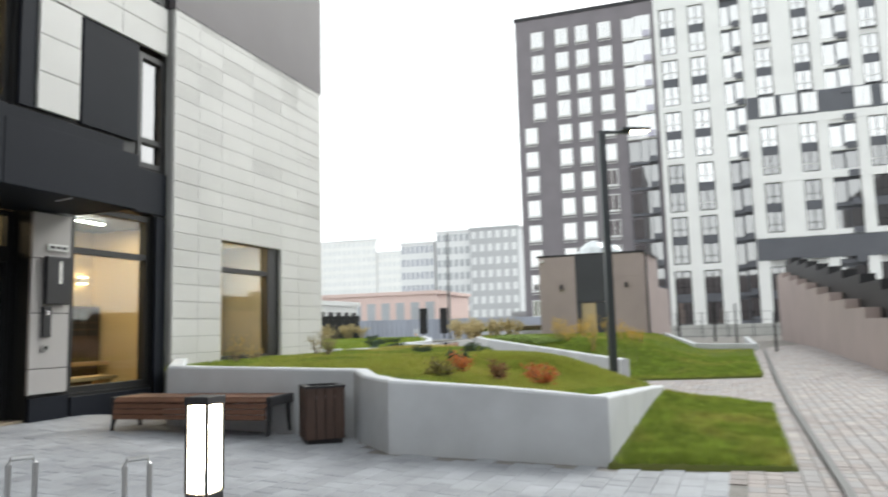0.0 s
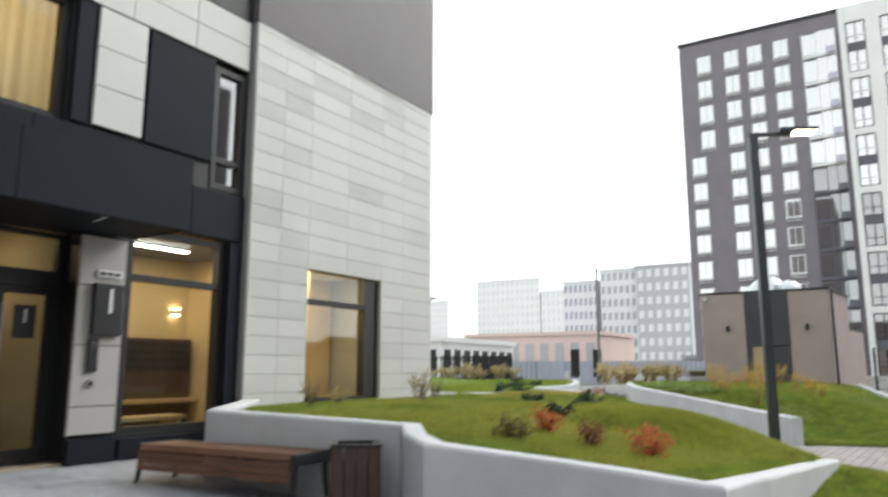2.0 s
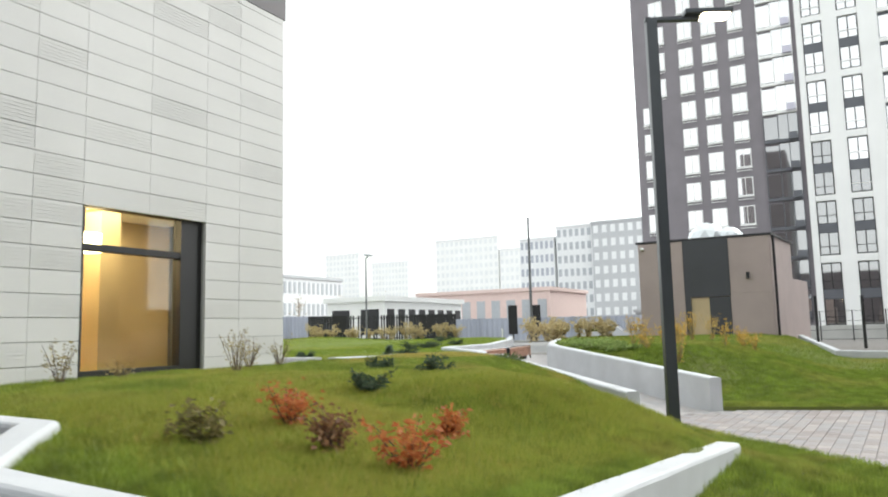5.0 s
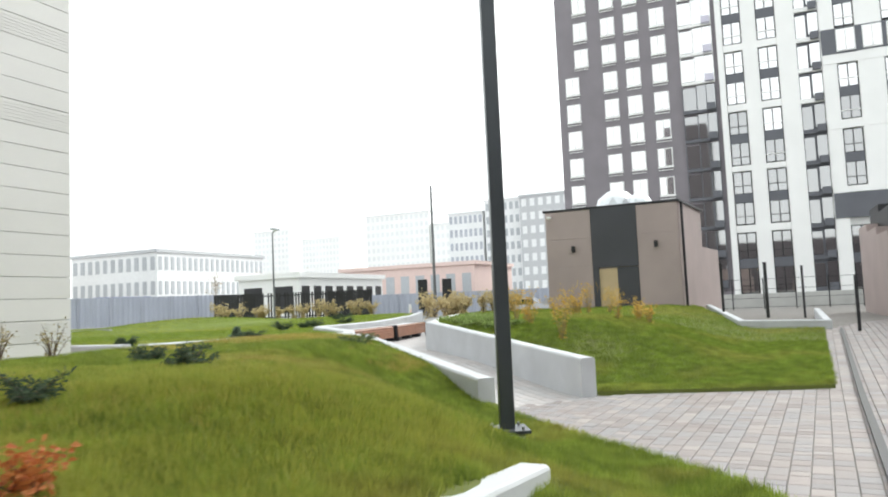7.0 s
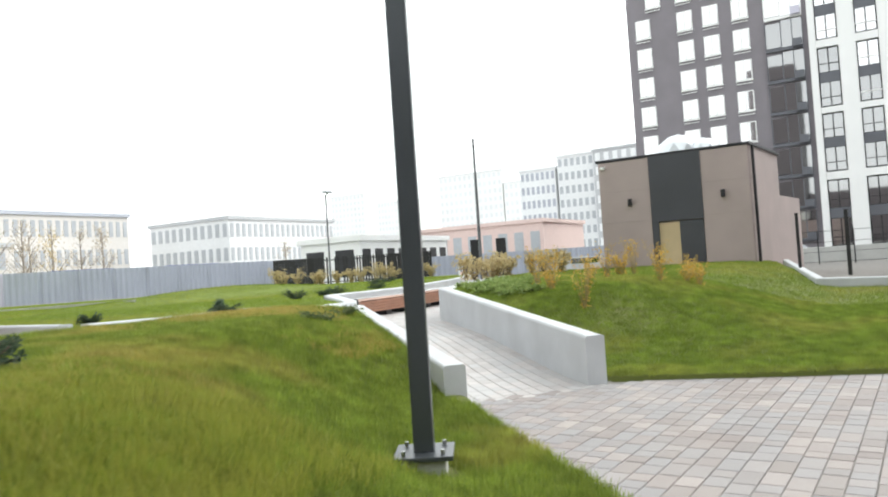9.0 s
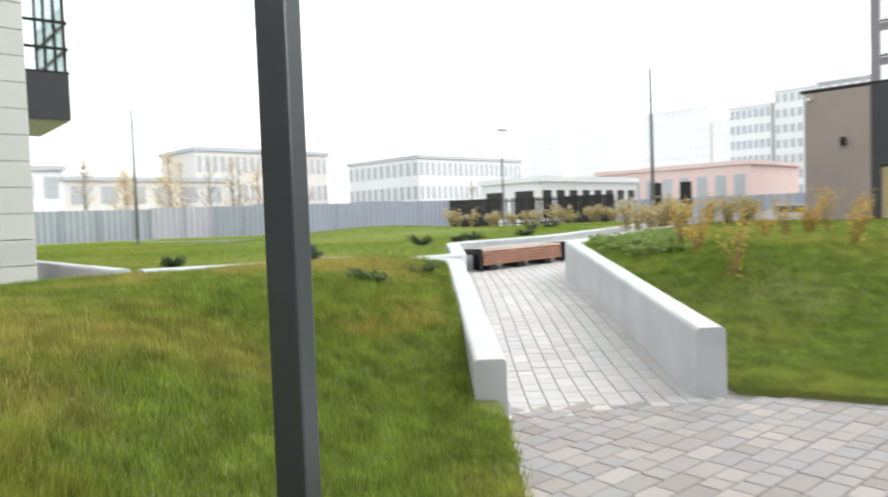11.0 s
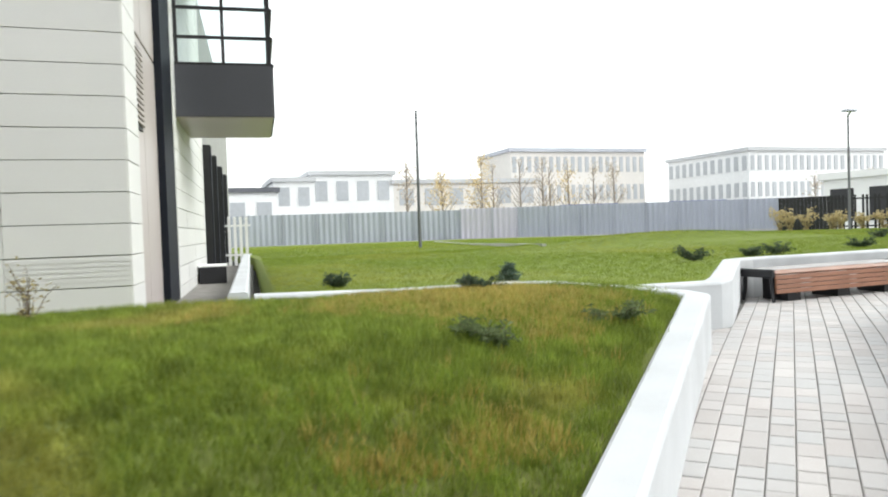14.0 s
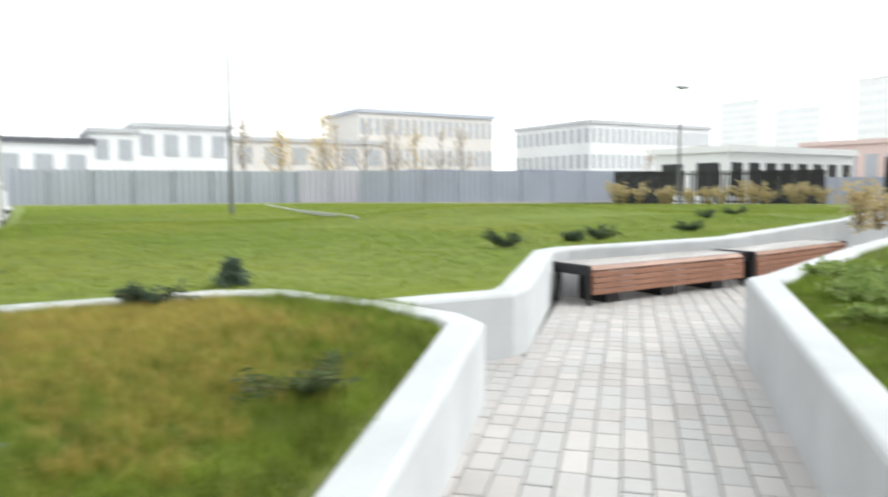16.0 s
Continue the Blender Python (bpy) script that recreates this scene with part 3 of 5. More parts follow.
def window(name, x0, x1, z0, z1, y, bars, uprights, label, deep=0.14, f=0.09, glazing=None):
    """A framed window: black frame, transoms at the heights bars, mullions at the places uprights, and its panes."""
    w = thing(name, label, "window", (x0 + x1) / 2, y, z0, 0, "", "structure")
    c = (x0 + x1) / 2
    bm = bmesh.new()
    for a, b, p, q in ((x0, x0 + f, z0, z1), (x1 - f, x1, z0, z1), (x0 + f, x1 - f, z0, z0 + f), (x0 + f, x1 - f, z1 - f, z1)):
        put(bm, a - c, b - c, 0, deep, p - z0, q - z0)
    for h in bars:
        put(bm, x0 + f - c, x1 - f - c, 0.004, deep - 0.004, h - f / 2 - z0, h + f / 2 - z0)
    for v in uprights:
        put(bm, v - f / 2 - c, v + f / 2 - c, 0.008, deep - 0.008, f, z1 - z0 - f)
    part("frame", bm, M_FRAME, w)
    zs, xs = [z0, *bars, z1], [x0, *uprights, x1]
    for za, zb in zip(zs, zs[1:]):
        for xa, xb in zip(xs, xs[1:]):
            p = part("pane", block(xa + 0.02 - c, xb - 0.02 - c, deep * 0.5, deep * 0.5 + 0.012, za + 0.02 - z0, zb - 0.02 - z0), glazing or M_GLASS, w)
            p.visible_shadow = False
    return w


window("window_1", -0.38, 1.69, 0.9, 3.25, 9.6, [2.62], [], "tall black framed window with warm lit room", 0.16)
part("reveal_panel", block(0.63, 0.945, -0.012, 0.15, 0.09, 2.26), M_FRAME, bpy.data.objects["window_1"])
window("window_2", -3.66, -2.02, 0.62, 3.36, 9.72, [2.68], [], "large black framed lobby window lit warm")
window("window_3", -2.42, -1.8, 4.16, 6.1, 9.66, [4.62], [], "narrow black framed upper window", glazing=M_DULLGLASS)
window("window_4", -5.7, -4.7, 4.52, 6.18, 9.76, [], [], "upper window with lit yellow curtain")

# entrance door in its recess
door = thing("door_1", "black framed glass entrance door lit from inside", "door", -5.45, 10.0, 0.33, 0, "", "structure")
bm = bmesh.new()
for a, b, p, q in ((-1.3, -1.2, 0, 2.82), (1.01, 1.1, 0, 2.82), (0.3, 0.34, 0, 2.12), (-1.2, 1.01, 2.12, 2.33), (-1.2, 1.01, 2.76, 2.82), (-1.2, 1.01, 0, 0.08)):
    put(bm, a, b, 0, 0.1, p, q)
part("frame", bm, M_FRAME, door)
part("transom_pane", block(-1.2, 1.01, 0.045, 0.055, 2.33, 2.76), M_GLASS, door).visible_shadow = False
for x0, x1 in ((-1.19, 0.295), (0.345, 1.005)):
    leaf = bmesh.new()
    for a, b, p, q in ((x0, x0 + 0.07, 0.09, 2.115), (x1 - 0.07, x1, 0.09, 2.115), (x0 + 0.07, x1 - 0.07, 0.09, 0.19), (x0 + 0.07, x1 - 0.07, 2.03, 2.115)):
        put(leaf, a, b, 0.02, 0.08, p, q)
    dl = part("door_leaf", leaf, M_FRAME, door)
    part("pane", block(x0 + 0.07, x1 - 0.07, 0.045, 0.055, 0.19, 2.03), M_GLASS, dl).visible_shadow = False
    hx = x0 + 0.035 if x0 > 0 else x1 - 0.035
    part("handle", tube([(hx, -0.05, 0.5), (hx, -0.05, 1.9)], 0.016, 8), M_STEEL, dl, "long steel pull handle")


def text(name, words, size, mat, m, parent=None, depth=0.004):
    c = bpy.data.curves.new(name, "FONT")
    c.body, c.size, c.extrude, c.align_x, c.align_y = words, size, depth, "CENTER", "CENTER"
    ob = new(name + "_curve", c)
    me = bpy.data.meshes.new_from_object(ob.evaluated_get(bpy.context.evaluated_depsgraph_get()))
    bpy.data.objects.remove(ob)
    me.materials.append(mat)
    o = new(name, me)
    o.parent = parent
    o.matrix_basis = m
    return o


sign = thing("number_sign", "black metal house number sign on pale panel", "sign", -3.98, 9.55, 2.15)
part("plate", block(-0.2, 0.2, 0.0, 0.07, -0.28, 0.38, 0.012), M_METAL, sign)
text("numeral", "1", 0.45, M_WHITE, pose(0.02, -0.004, 0.14, 90), sign)
plaque = thing("street_plaque", "small pale plaque above the number sign", "sign", -3.96, 9.6, 2.66)
part("plate", block(-0.17, 0.17, 0, 0.02, -0.045, 0.045, 0.004), M_WHITE, plaque)
for k in range(3):
    part("lettering", block(-0.14 + 0.1 * k, -0.06 + 0.1 * k, -0.004, 0.001, -0.02, 0.02), M_METAL, plaque)
com = thing("intercom", "narrow black door intercom panel", "intercom", -4.12, 9.59, 1.62)
part("case", block(-0.07, 0.07, 0, 0.04, -0.2, 0.22, 0.01), M_METAL, com)
part("lens", block(-0.03, 0.03, -0.008, 0.002, 0.1, 0.16, 0.002), M_SKYGLASS, com)
key = thing("key_reader", "small round steel key reader", "reader", -4.12, 9.6, 1.28)
part("ring", tube([(0, 0, 0), (0, 0.03, 0)], 0.05, 14), M_STEEL, key)
part("button", tube([(0, -0.006, 0), (0, 0.01, 0)], 0.025, 12), M_METAL, key)
ds = thing("door_number", "small black number plate on the glass door", "sign", -4.78, 9.995, 2.02)
part("plate", block(-0.13, 0.13, 0, 0.02, -0.2, 0.2, 0.006), M_METAL, ds)
text("numeral", "1", 0.24, M_WHITE, pose(0.0, -0.003, 0.06, 90), ds)

# lobby furnishing seen through the glass
lamp = thing("ceiling_lamp", "long white linear ceiling lamp in the lobby", "lamp", -2.3, 11.15, 3.39)
part("housing", block(-0.75, 0.75, -0.025, 0.025, 0.025, 0.06, 0.005), M_WHITE, lamp)
part("diffuser", block(-0.74, 0.74, -0.02, 0.02, 0.0, 0.025), G_WHITE, lamp, "glowing white diffuser")
for x in (-0.82, -1.95):
    sc = thing("wall_sconce", "small lit wall sconce with warm light", "lamp", x, 12.4, 2.5, 0, "lobby sconces")
    part("body", block(-0.09, 0.09, -0.1, 0.0, -0.05, 0.05, 0.006), M_WHITE, sc)
    part("glow_up", block(-0.08, 0.08, -0.09, -0.01, 0.05, 0.07), G_WARM, sc)
    part("glow_down", block(-0.08, 0.08, -0.09, -0.01, -0.07, -0.05), G_WARM, sc)
solid("wall_lobby", block(-9, -0.52, 12.4, 12.5, 0.3, 3.45), M_WARM, "yellow beige lobby back wall", "wall", "structure")
mb = thing("mailbox_rack", "dark rack of lobby mailboxes", "mailbox", -1.4, 12.12, 0.34)
part("body", block(-0.8, 0.8, 0, 0.28, 0.0, 1.66, 0.01), M_BIN, mb)
for r in range(4):
    for c in range(6):
        part("mailbox_door", block(-0.76 + 0.256 * c, -0.53 + 0.256 * c, -0.015, 0.0, 1.1 + 0.13 * r, 1.21 + 0.13 * r), M_METAL, mb)
part("shelf", block(-0.85, 0.85, -0.2, 0.0, 0.55, 0.62, 0.005), M_OAK, mb)
lb = thing("lobby_bench", "light oak bench below the window", "bench", -2.9, 10.35, 0.34)
part("seat", block(-0.7, 0.7, -0.2, 0.2, 0.4, 0.46, 0.006), M_OAK, lb)
for x in (-0.6, 0.55):
    part("leg", block(x, x + 0.05, -0.18, 0.18, 0, 0.4), M_OAK, lb)
solid("wall_room", block(-0.4, 3.1, 12.0, 12.1, 0.3, 3.45), M_OAKWALL, "oak clad room wall", "wall", "structure")
solid("wall_column_inner", block(0.95, 1.3, 11.0, 11.4, 0.3, 3.45), M_OAKWALL, "oak clad inner column", "wall", "structure")
pl = thing("pendant_lamp", "warm glowing drum pendant lamp", "lamp", 0.6, 10.9, 2.85)
part("shade", tube([(0, 0, -0.14), (0, 0, 0.14)], 0.24, 20), G_WARM, pl)
part("cord", tube([(0, 0, 0.14), (0, 0, 0.6)], 0.01, 6), M_METAL, pl)
bm = bmesh.new()
rows = [[bm.verts.new((-5.95 + 0.03 * k, 9.98 + 0.04 * math.sin(k * 1.1) + 0.02 * math.sin(k * 0.37), z)) for k in range(50)] for z in (4.3, 6.52)]
for k in range(49):
    bm.faces.new((rows[0][k], rows[0][k + 1], rows[1][k + 1], rows[1][k]))
solid("curtain", bm, M_CURTAIN, "gathered yellow beige curtain behind the upper window", "curtain", smooth=True)
# area lights without fixtures; the vestibule one is an added dim fill
for nm, x, y, z, sx, sy, e in (("lobby_light", -2.4, 11.1, 3.4, 3.2, 1.2, 38), ("vestibule_fill_light", -5.4, 11.3, 3.42, 0.8, 0.8, 9), ("room_light", 0.8, 10.9, 3.4, 2.5, 1.2, 58), ("upper_light", -5.4, 11.5, 6.4, 2.0, 2.0, 75)):
    lt = new(nm, bpy.data.lights.new(nm, "AREA"))
    lt.data.shape, lt.data.size, lt.data.size_y, lt.data.energy, lt.data.color = "RECTANGLE", sx, sy, e, (1.0, 0.77, 0.45)
    lt.location = (x, y, z)

# east side: service doors, louvre, strips
for y0, y1 in ((0.78, 1.86), (1.88, 2.98)):
    part("service_panel", block(-0.15, -0.09, y0, y1, 0.62, 3.82, 0.004), M_TAUPE, wall_east)
    part("service_panel", block(-0.15, -0.09, y0, y1, 3.86, 7.08, 0.004), M_TAUPE, wall_east)
lou = thing("louvre_grille", "dark ventilation louvre in the side wall", "grille", 0, 0, 0)
lou.matrix_basis = SIDE @ pose(-0.09, 1.25, 2.75)
part("frame", block(-0.01, 0.02, -0.4, 0.4, 0, 0.95), M_FRAME, lou)
for k in range(14):
    part("slat", block(0.02, 0.05, -0.37, 0.37, 0.05 + 0.062 * k, 0.078 + 0.062 * k), M_TAUPE, lou)
part("dark_panel", block(-0.15, 0.0, 3.0, 4.1, 0.3, 7.08), M_DARK, wall_east)
part("dark_panel", block(-0.09, -0.03, 0.745, 0.775, 0.5, 7.08), M_FRAME, wall_east)
for y, w in ((10.1, 0.3), (12.4, 0.3), (15.5, 0.35), (18.5, 0.4)):
    fin = thing("facade_fin", "dark vertical facade fin on the side wall", "facade fin", 0, 0, 0, 0, "side fins", "structure")
    fin.matrix_basis = SIDE @ pose(-0.04, y, 0.62)
    part("core", block(0, 0.2, 0, w, 0, 3.0), M_FRAME, fin)
    part("sheet", block(0.2, 0.22, 0.02, w - 0.02, 0.02, 2.98), M_DARK, fin)


def balcony(z):
    b = thing("balcony", "dark panelled balcony with glazed front", "balcony", 0, 0, 0, 0, "house balconies")
    b.matrix_basis = SIDE @ pose(0, 4.5, z)
    part("slab", block(0, 1.46, 0, 2.4, 0, 0.12, 0.01), M_TAUPE, b)
    part("front_panel", block(0.02, 1.46, -0.03, 0.03, 0.02, 0.81, 0.006), M_KIOSKDARK, b)
    part("side_panel", block(1.43, 1.49, 0.03, 2.4, 0.02, 0.81, 0.006), M_KIOSKDARK, b)
    for x in (0.05, 0.74, 1.43):
        part("post", block(x - 0.025, x + 0.025, -0.025, 0.025, 0.81, 2.85), M_FRAME, b)
    for y in (0.8, 1.6, 2.36):
        part("post", block(1.43, 1.48, y - 0.025, y + 0.025, 0.81, 2.85), M_FRAME, b)
    for h in (0.83, 1.24, 1.69, 2.82):
        part("rail", block(0.02, 1.49, -0.03, 0.03, h - 0.02, h + 0.02), M_FRAME, b)
        part("rail", block(1.44, 1.5, 0.03, 2.4, h - 0.02, h + 0.02), M_FRAME, b)
    part("pane", block(0.08, 0.71, -0.005, 0.005, 0.85, 2.8), M_GLASS, b).visible_shadow = False
    part("pane", block(0.77, 1.4, -0.005, 0.005, 0.85, 2.8), M_GLASS, b).visible_shadow = False
    part("pane", block(1.45, 1.46, 0.03, 2.36, 0.85, 2.8), M_GLASS, b).visible_shadow = False


for z in (3.36, 6.36, 9.36):
    balcony(z)
wf = thing("white_fence", "white slatted fence closing the side strip", "fence", 4.75, 25.2, 0.6)
part("rail", block(0, 0.85, 0.02, 0.06, 0.3, 0.36), M_WHITE, wf)
part("rail", block(0, 0.85, 0.02, 0.06, 1.2, 1.26), M_WHITE, wf)
for k in range(5):
    part("slat", block(0.17 * k, 0.17 * k + 0.09, 0, 0.02, 0, 1.5), M_WHITE, wf)
pb = thing("planter_box", "small black box on the gravel strip", "box", 4.3, 17, 0.62)
part("body", block(-0.25, 0.25, -0.3, 0.3, 0, 0.32, 0.01), M_METAL, pb)
part("lid", block(-0.27, 0.27, -0.32, 0.32, 0.32, 0.36, 0.01), M_WHITE, pb)

# ---- court things ----
def bollard_light(x, y, z, rz):
    b = thing("bollard_light", "square dark bollard lamp with four glowing panels", "bollard lamp", x, y, z, rz)
    part("post", block(-0.048, 0.048, -0.048, 0.048, 0, 0.79, 0.006), M_METAL, b)
    part("cap", block(-0.052, 0.052, -0.052, 0.052, 1.1, 1.13, 0.004), M_METAL, b)
    for dx in (-1, 1):
        for dy in (-1, 1):
            part("corner_bar", block(dx * 0.044 - 0.005, dx * 0.044 + 0.005, dy * 0.044 - 0.005, dy * 0.044 + 0.005, 0.79, 1.1), M_METAL, b)
    for k in range(4):
        p = part("glowing_panel", block(-0.038, 0.038, -0.045, -0.04, 0.795, 1.095), G_BOLLARD, b, "glowing frosted panel")
        p.matrix_basis = pose(0, 0, 0, 0, 0, 90 * k)


bollard_light(-9.47, 2.97, court(-9.47, 2.97), -2)


def hoop(x, y, rz):
    z = court(x, y)
    h = thing("bike_hoop", "narrow steel hoop standing on the paving", "bike stand", x, y, z, rz, "steel hoops")
    part("tube", tube([(-0.06, 0, 0), (-0.06, 0, 0.66), (-0.05, 0, 0.69), (0.05, 0, 0.69), (0.06, 0, 0.66), (0.06, 0, 0)], 0.014, 8), M_STEEL, h)
    for sx in (-0.06, 0.06):
        part("foot_plate", block(sx - 0.035, sx + 0.035, -0.035, 0.035, 0, 0.008), M_STEEL, h)


hoop(-8.85, 4.55, -35)
hoop(-8.65, 4.0, -35)


def park_bench(x, y, z, rz, length, label, mat, group="", front=2):
    """A backless bench: slatted top whose front slats curve downward, black metal ends and feet."""
    b = thing("park_bench", label, "bench", x, y, z, rz, group)
    for k in range(8):
        o = -0.24 + 0.066 * k
        # plaza benches: top slats take the wood colour paled for sky sheen
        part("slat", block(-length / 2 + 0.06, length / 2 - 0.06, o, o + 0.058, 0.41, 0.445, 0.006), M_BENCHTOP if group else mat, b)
    for k in range(front):
        p = part("slat", block(-length / 2 + 0.06, length / 2 - 0.06, -0.029, 0.029, -0.016, 0.016, 0.006), mat, b)
        p.matrix_basis = pose(0, -0.268 - 0.012 * min(k, 2), 0.402 - 0.064 * k, 45 if k == 0 else 82)
    for sx in (-length / 2, length / 2 - 0.06):
        end = part("end_frame", block(sx, sx + 0.06, -0.29, 0.30, 0.33, 0.45, 0.02), M_METAL, b, "black metal end frame")
        for y0, d in ((-0.24, -0.05), (0.2, 0.05)):
            part("foot", tube([(sx + 0.03, y0, 0.36), (sx + 0.03, y0 + d * 0.3, 0.15), (sx + 0.03, y0 + d, 0.0)], 0.03, 8, None, 0.022), M_METAL, end)
    for sx in (-length / 6, length / 6):
        part("support", block(sx - 0.03, sx + 0.03, -0.2, 0.22, 0.33, 0.41), M_METAL, b)
    if group:
        for sx in (-length / 3, 0, length / 3):
            part("pedestal", block(sx - 0.12, sx + 0.12, -0.22, 0.22, 0.0, 0.33), M_METAL, b)
    return b


park_bench(-4.08, 7.1, court(-4.1, 7.1) + 0.004, -87, 2.22, "dark stained slatted wooden bench beside the planter wall", M_WOOD, "", 4)
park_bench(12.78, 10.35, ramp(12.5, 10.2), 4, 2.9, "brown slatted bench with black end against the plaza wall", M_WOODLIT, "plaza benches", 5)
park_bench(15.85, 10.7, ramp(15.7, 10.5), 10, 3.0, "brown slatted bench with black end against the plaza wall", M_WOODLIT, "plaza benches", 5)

bn = thing("litter_bin", "square brown wooden clad litter bin beside the bench", "litter bin", -4.1, 5.42, court(-4.1, 5.4), 40)
for k in range(4):
    for j in range(4):
        p = part("slat", block(-0.21 + 0.107 * j, -0.21 + 0.107 * j + 0.098, -0.225, -0.205, 0.05, 0.62, 0.004), M_BIN, bn)
        p.matrix_basis = pose(0, 0, 0, 0, 0, 90 * k)
part("liner", block(-0.2, 0.2, -0.2, 0.2, 0.03, 0.5), M_METAL, bn)
rim = bmesh.new()
for a in ((-0.23, 0.23, -0.23, -0.16), (-0.23, 0.23, 0.16, 0.23), (-0.23, -0.16, -0.16, 0.16), (0.16, 0.23, -0.16, 0.16)):
    put(rim, *a, 0.62, 0.645)
part("rim", rim, M_METAL, bn)
part("base", block(-0.2, 0.2, -0.2, 0.2, 0.0, 0.05), M_METAL, bn)

# ---- street lamp ----
lp = thing("street_lamp", "tall dark grey square street lamp with glowing head", "street lamp", 2.585, 2.785, lawn_a(2.585, 2.785) + 0.03, 28)
part("base_block", block(-0.14, 0.14, -0.14, 0.14, -0.2, 0.07, 0.01), M_CONCRETE, lp)
part("flange", block(-0.19, 0.19, -0.19, 0.19, 0.07, 0.1, 0.006), M_POST, lp)
for dx in (-1, 1):
    for dy in (-1, 1):
        part("bolt", tube([(dx * 0.125, dy * 0.125, 0.09), (dx * 0.125, dy * 0.125, 0.13)], 0.014, 6), M_STEEL, lp)
part("pole", block(-0.066, 0.066, -0.066, 0.066, 0.09, 5.02, 0.014), M_POST, lp)
part("arm", block(-0.04, 0.04, -0.6, 0.073, 5.02, 5.07, 0.006), M_POST, lp)
hd = part("head", block(-0.13, 0.13, -0.98, -0.4, 5.07, 5.13, 0.01), M_POST, lp)
part("diffuser", block(-0.1, 0.1, -0.95, -0.62, 5.055, 5.07), G_STREET, hd, "glowing warm diffuser")


# ---- plants ----
def leaf_cloud(points, size, flat=0.4, rng=None, narrow=1.0):
    """Many small bent leaves round the given points, as one mesh."""
    rng = rng or random.Random(1)
    vs, fs = [], []
    for p in points:
        d = Vector((rng.gauss(0, 1), rng.gauss(0, 1), rng.gauss(0, flat))).normalized()
        u = d.orthogonal().normalized()
        u.rotate(Euler((0, 0, rng.random() * 6.3)))
        s = size * rng.uniform(0.6, 1.3)
        w = u * s * 0.35 * narrow
        a, b = Vector(p), Vector(p) + d * s
        mid = (a + b) / 2 + Vector((0, 0, 0.15 * s))
        i = len(vs)
        vs += [a, mid + w, b, mid - w]
        fs += [(i, i + 1, i + 2), (i, i + 2, i + 3)]
    bm = bmesh.new()
    bv = [bm.verts.new(v) for v in vs]
    for f in fs:
        bm.faces.new([bv[i] for i in f])
    return bm


def shrub(name, x, y, z, width, height, mat, label, seed, leaves=420, size=0.045, group="", twig=None):
    """A small shrub: thin stems fanning out, leaves gathered along them in uneven clumps."""
    rng = random.Random(seed)
    ob = thing(name, label, "shrub", x, y, z, rng.uniform(0, 360), group)
    stems, pts = bmesh.new(), []
    for k in range(14):
        a, r = rng.uniform(0, math.tau), width * 0.5 * rng.uniform(0.35, 1.05)
        tip = Vector((math.cos(a) * r, math.sin(a) * r, height * rng.uniform(0.55, 1.05)))
        mid = tip * 0.5 + Vector((rng.uniform(-0.03, 0.03), rng.uniform(-0.03, 0.03), 0.12 * height))
        tube([(0, 0, -0.03), mid, tip], 0.006, 4, stems, 0.002)
        for j in range(leaves // 14):
            f = rng.uniform(0.0, 1.0)
            base = Vector((0, 0, 0.02)).lerp(mid, f * 3) if f < 0.33 else mid.lerp(tip, (f - 0.33) / 0.62)
            pts.append(base + Vector((rng.gauss(0, 1), rng.gauss(0, 1), rng.gauss(0, 0.8))) * 0.035)
    tagged(part("stem", stems, twig or M_TWIG, ob), kind="stuff")
    tagged(part("foliage", leaf_cloud(pts, size, 0.5, rng), mat, ob), kind="stuff")
    return ob


def conifer(x, y, z, width, height, label, seed, mat=None, upright=False):
    """A low spreading conifer: branches lying outward, set with short needles."""
    rng = random.Random(seed)
    ob = thing("dwarf_conifer", label, "shrub", x, y, z, rng.uniform(0, 360), "dwarf conifers")
    stems, pts = bmesh.new(), []
    n = 26 if upright else 16
    for k in range(n):
        a = rng.uniform(0, math.tau)
        if upright:
            h0 = height * k / n
            r = width * 0.5 * (1.05 - k / n) * rng.uniform(0.8, 1.1)
            base, tip = Vector((0, 0, h0)), Vector((math.cos(a) * r, math.sin(a) * r, h0 - 0.02))
        else:
            r = width * 0.5 * rng.uniform(0.6, 1.1)
            base, tip = Vector((0, 0, 0.02)), Vector((math.cos(a) * r, math.sin(a) * r, height * rng.uniform(0.3, 1.0)))
        tube([base, base.lerp(tip, 0.5) + Vector((0, 0, 0.02)), tip], 0.006, 4, stems, 0.002)
        for j in range(44):
            pts.append(base.lerp(tip, rng.uniform(0.15, 1.0)) + Vector((rng.gauss(0, 1), rng.gauss(0, 1), rng.gauss(0, 0.7))) * 0.018)
    if upright:
        tube([(0, 0, -0.03), (0, 0, height)], 0.012, 5, stems, 0.004)
    tagged(part("branch", stems, M_TWIG, ob), kind="stuff")
    tagged(part("needle_cover", leaf_cloud(pts, 0.06, 0.6, rng, 0.45), mat or M_NEEDLE, ob), kind="stuff")


def on_a(x, y):
    return lawn_a(x, y)


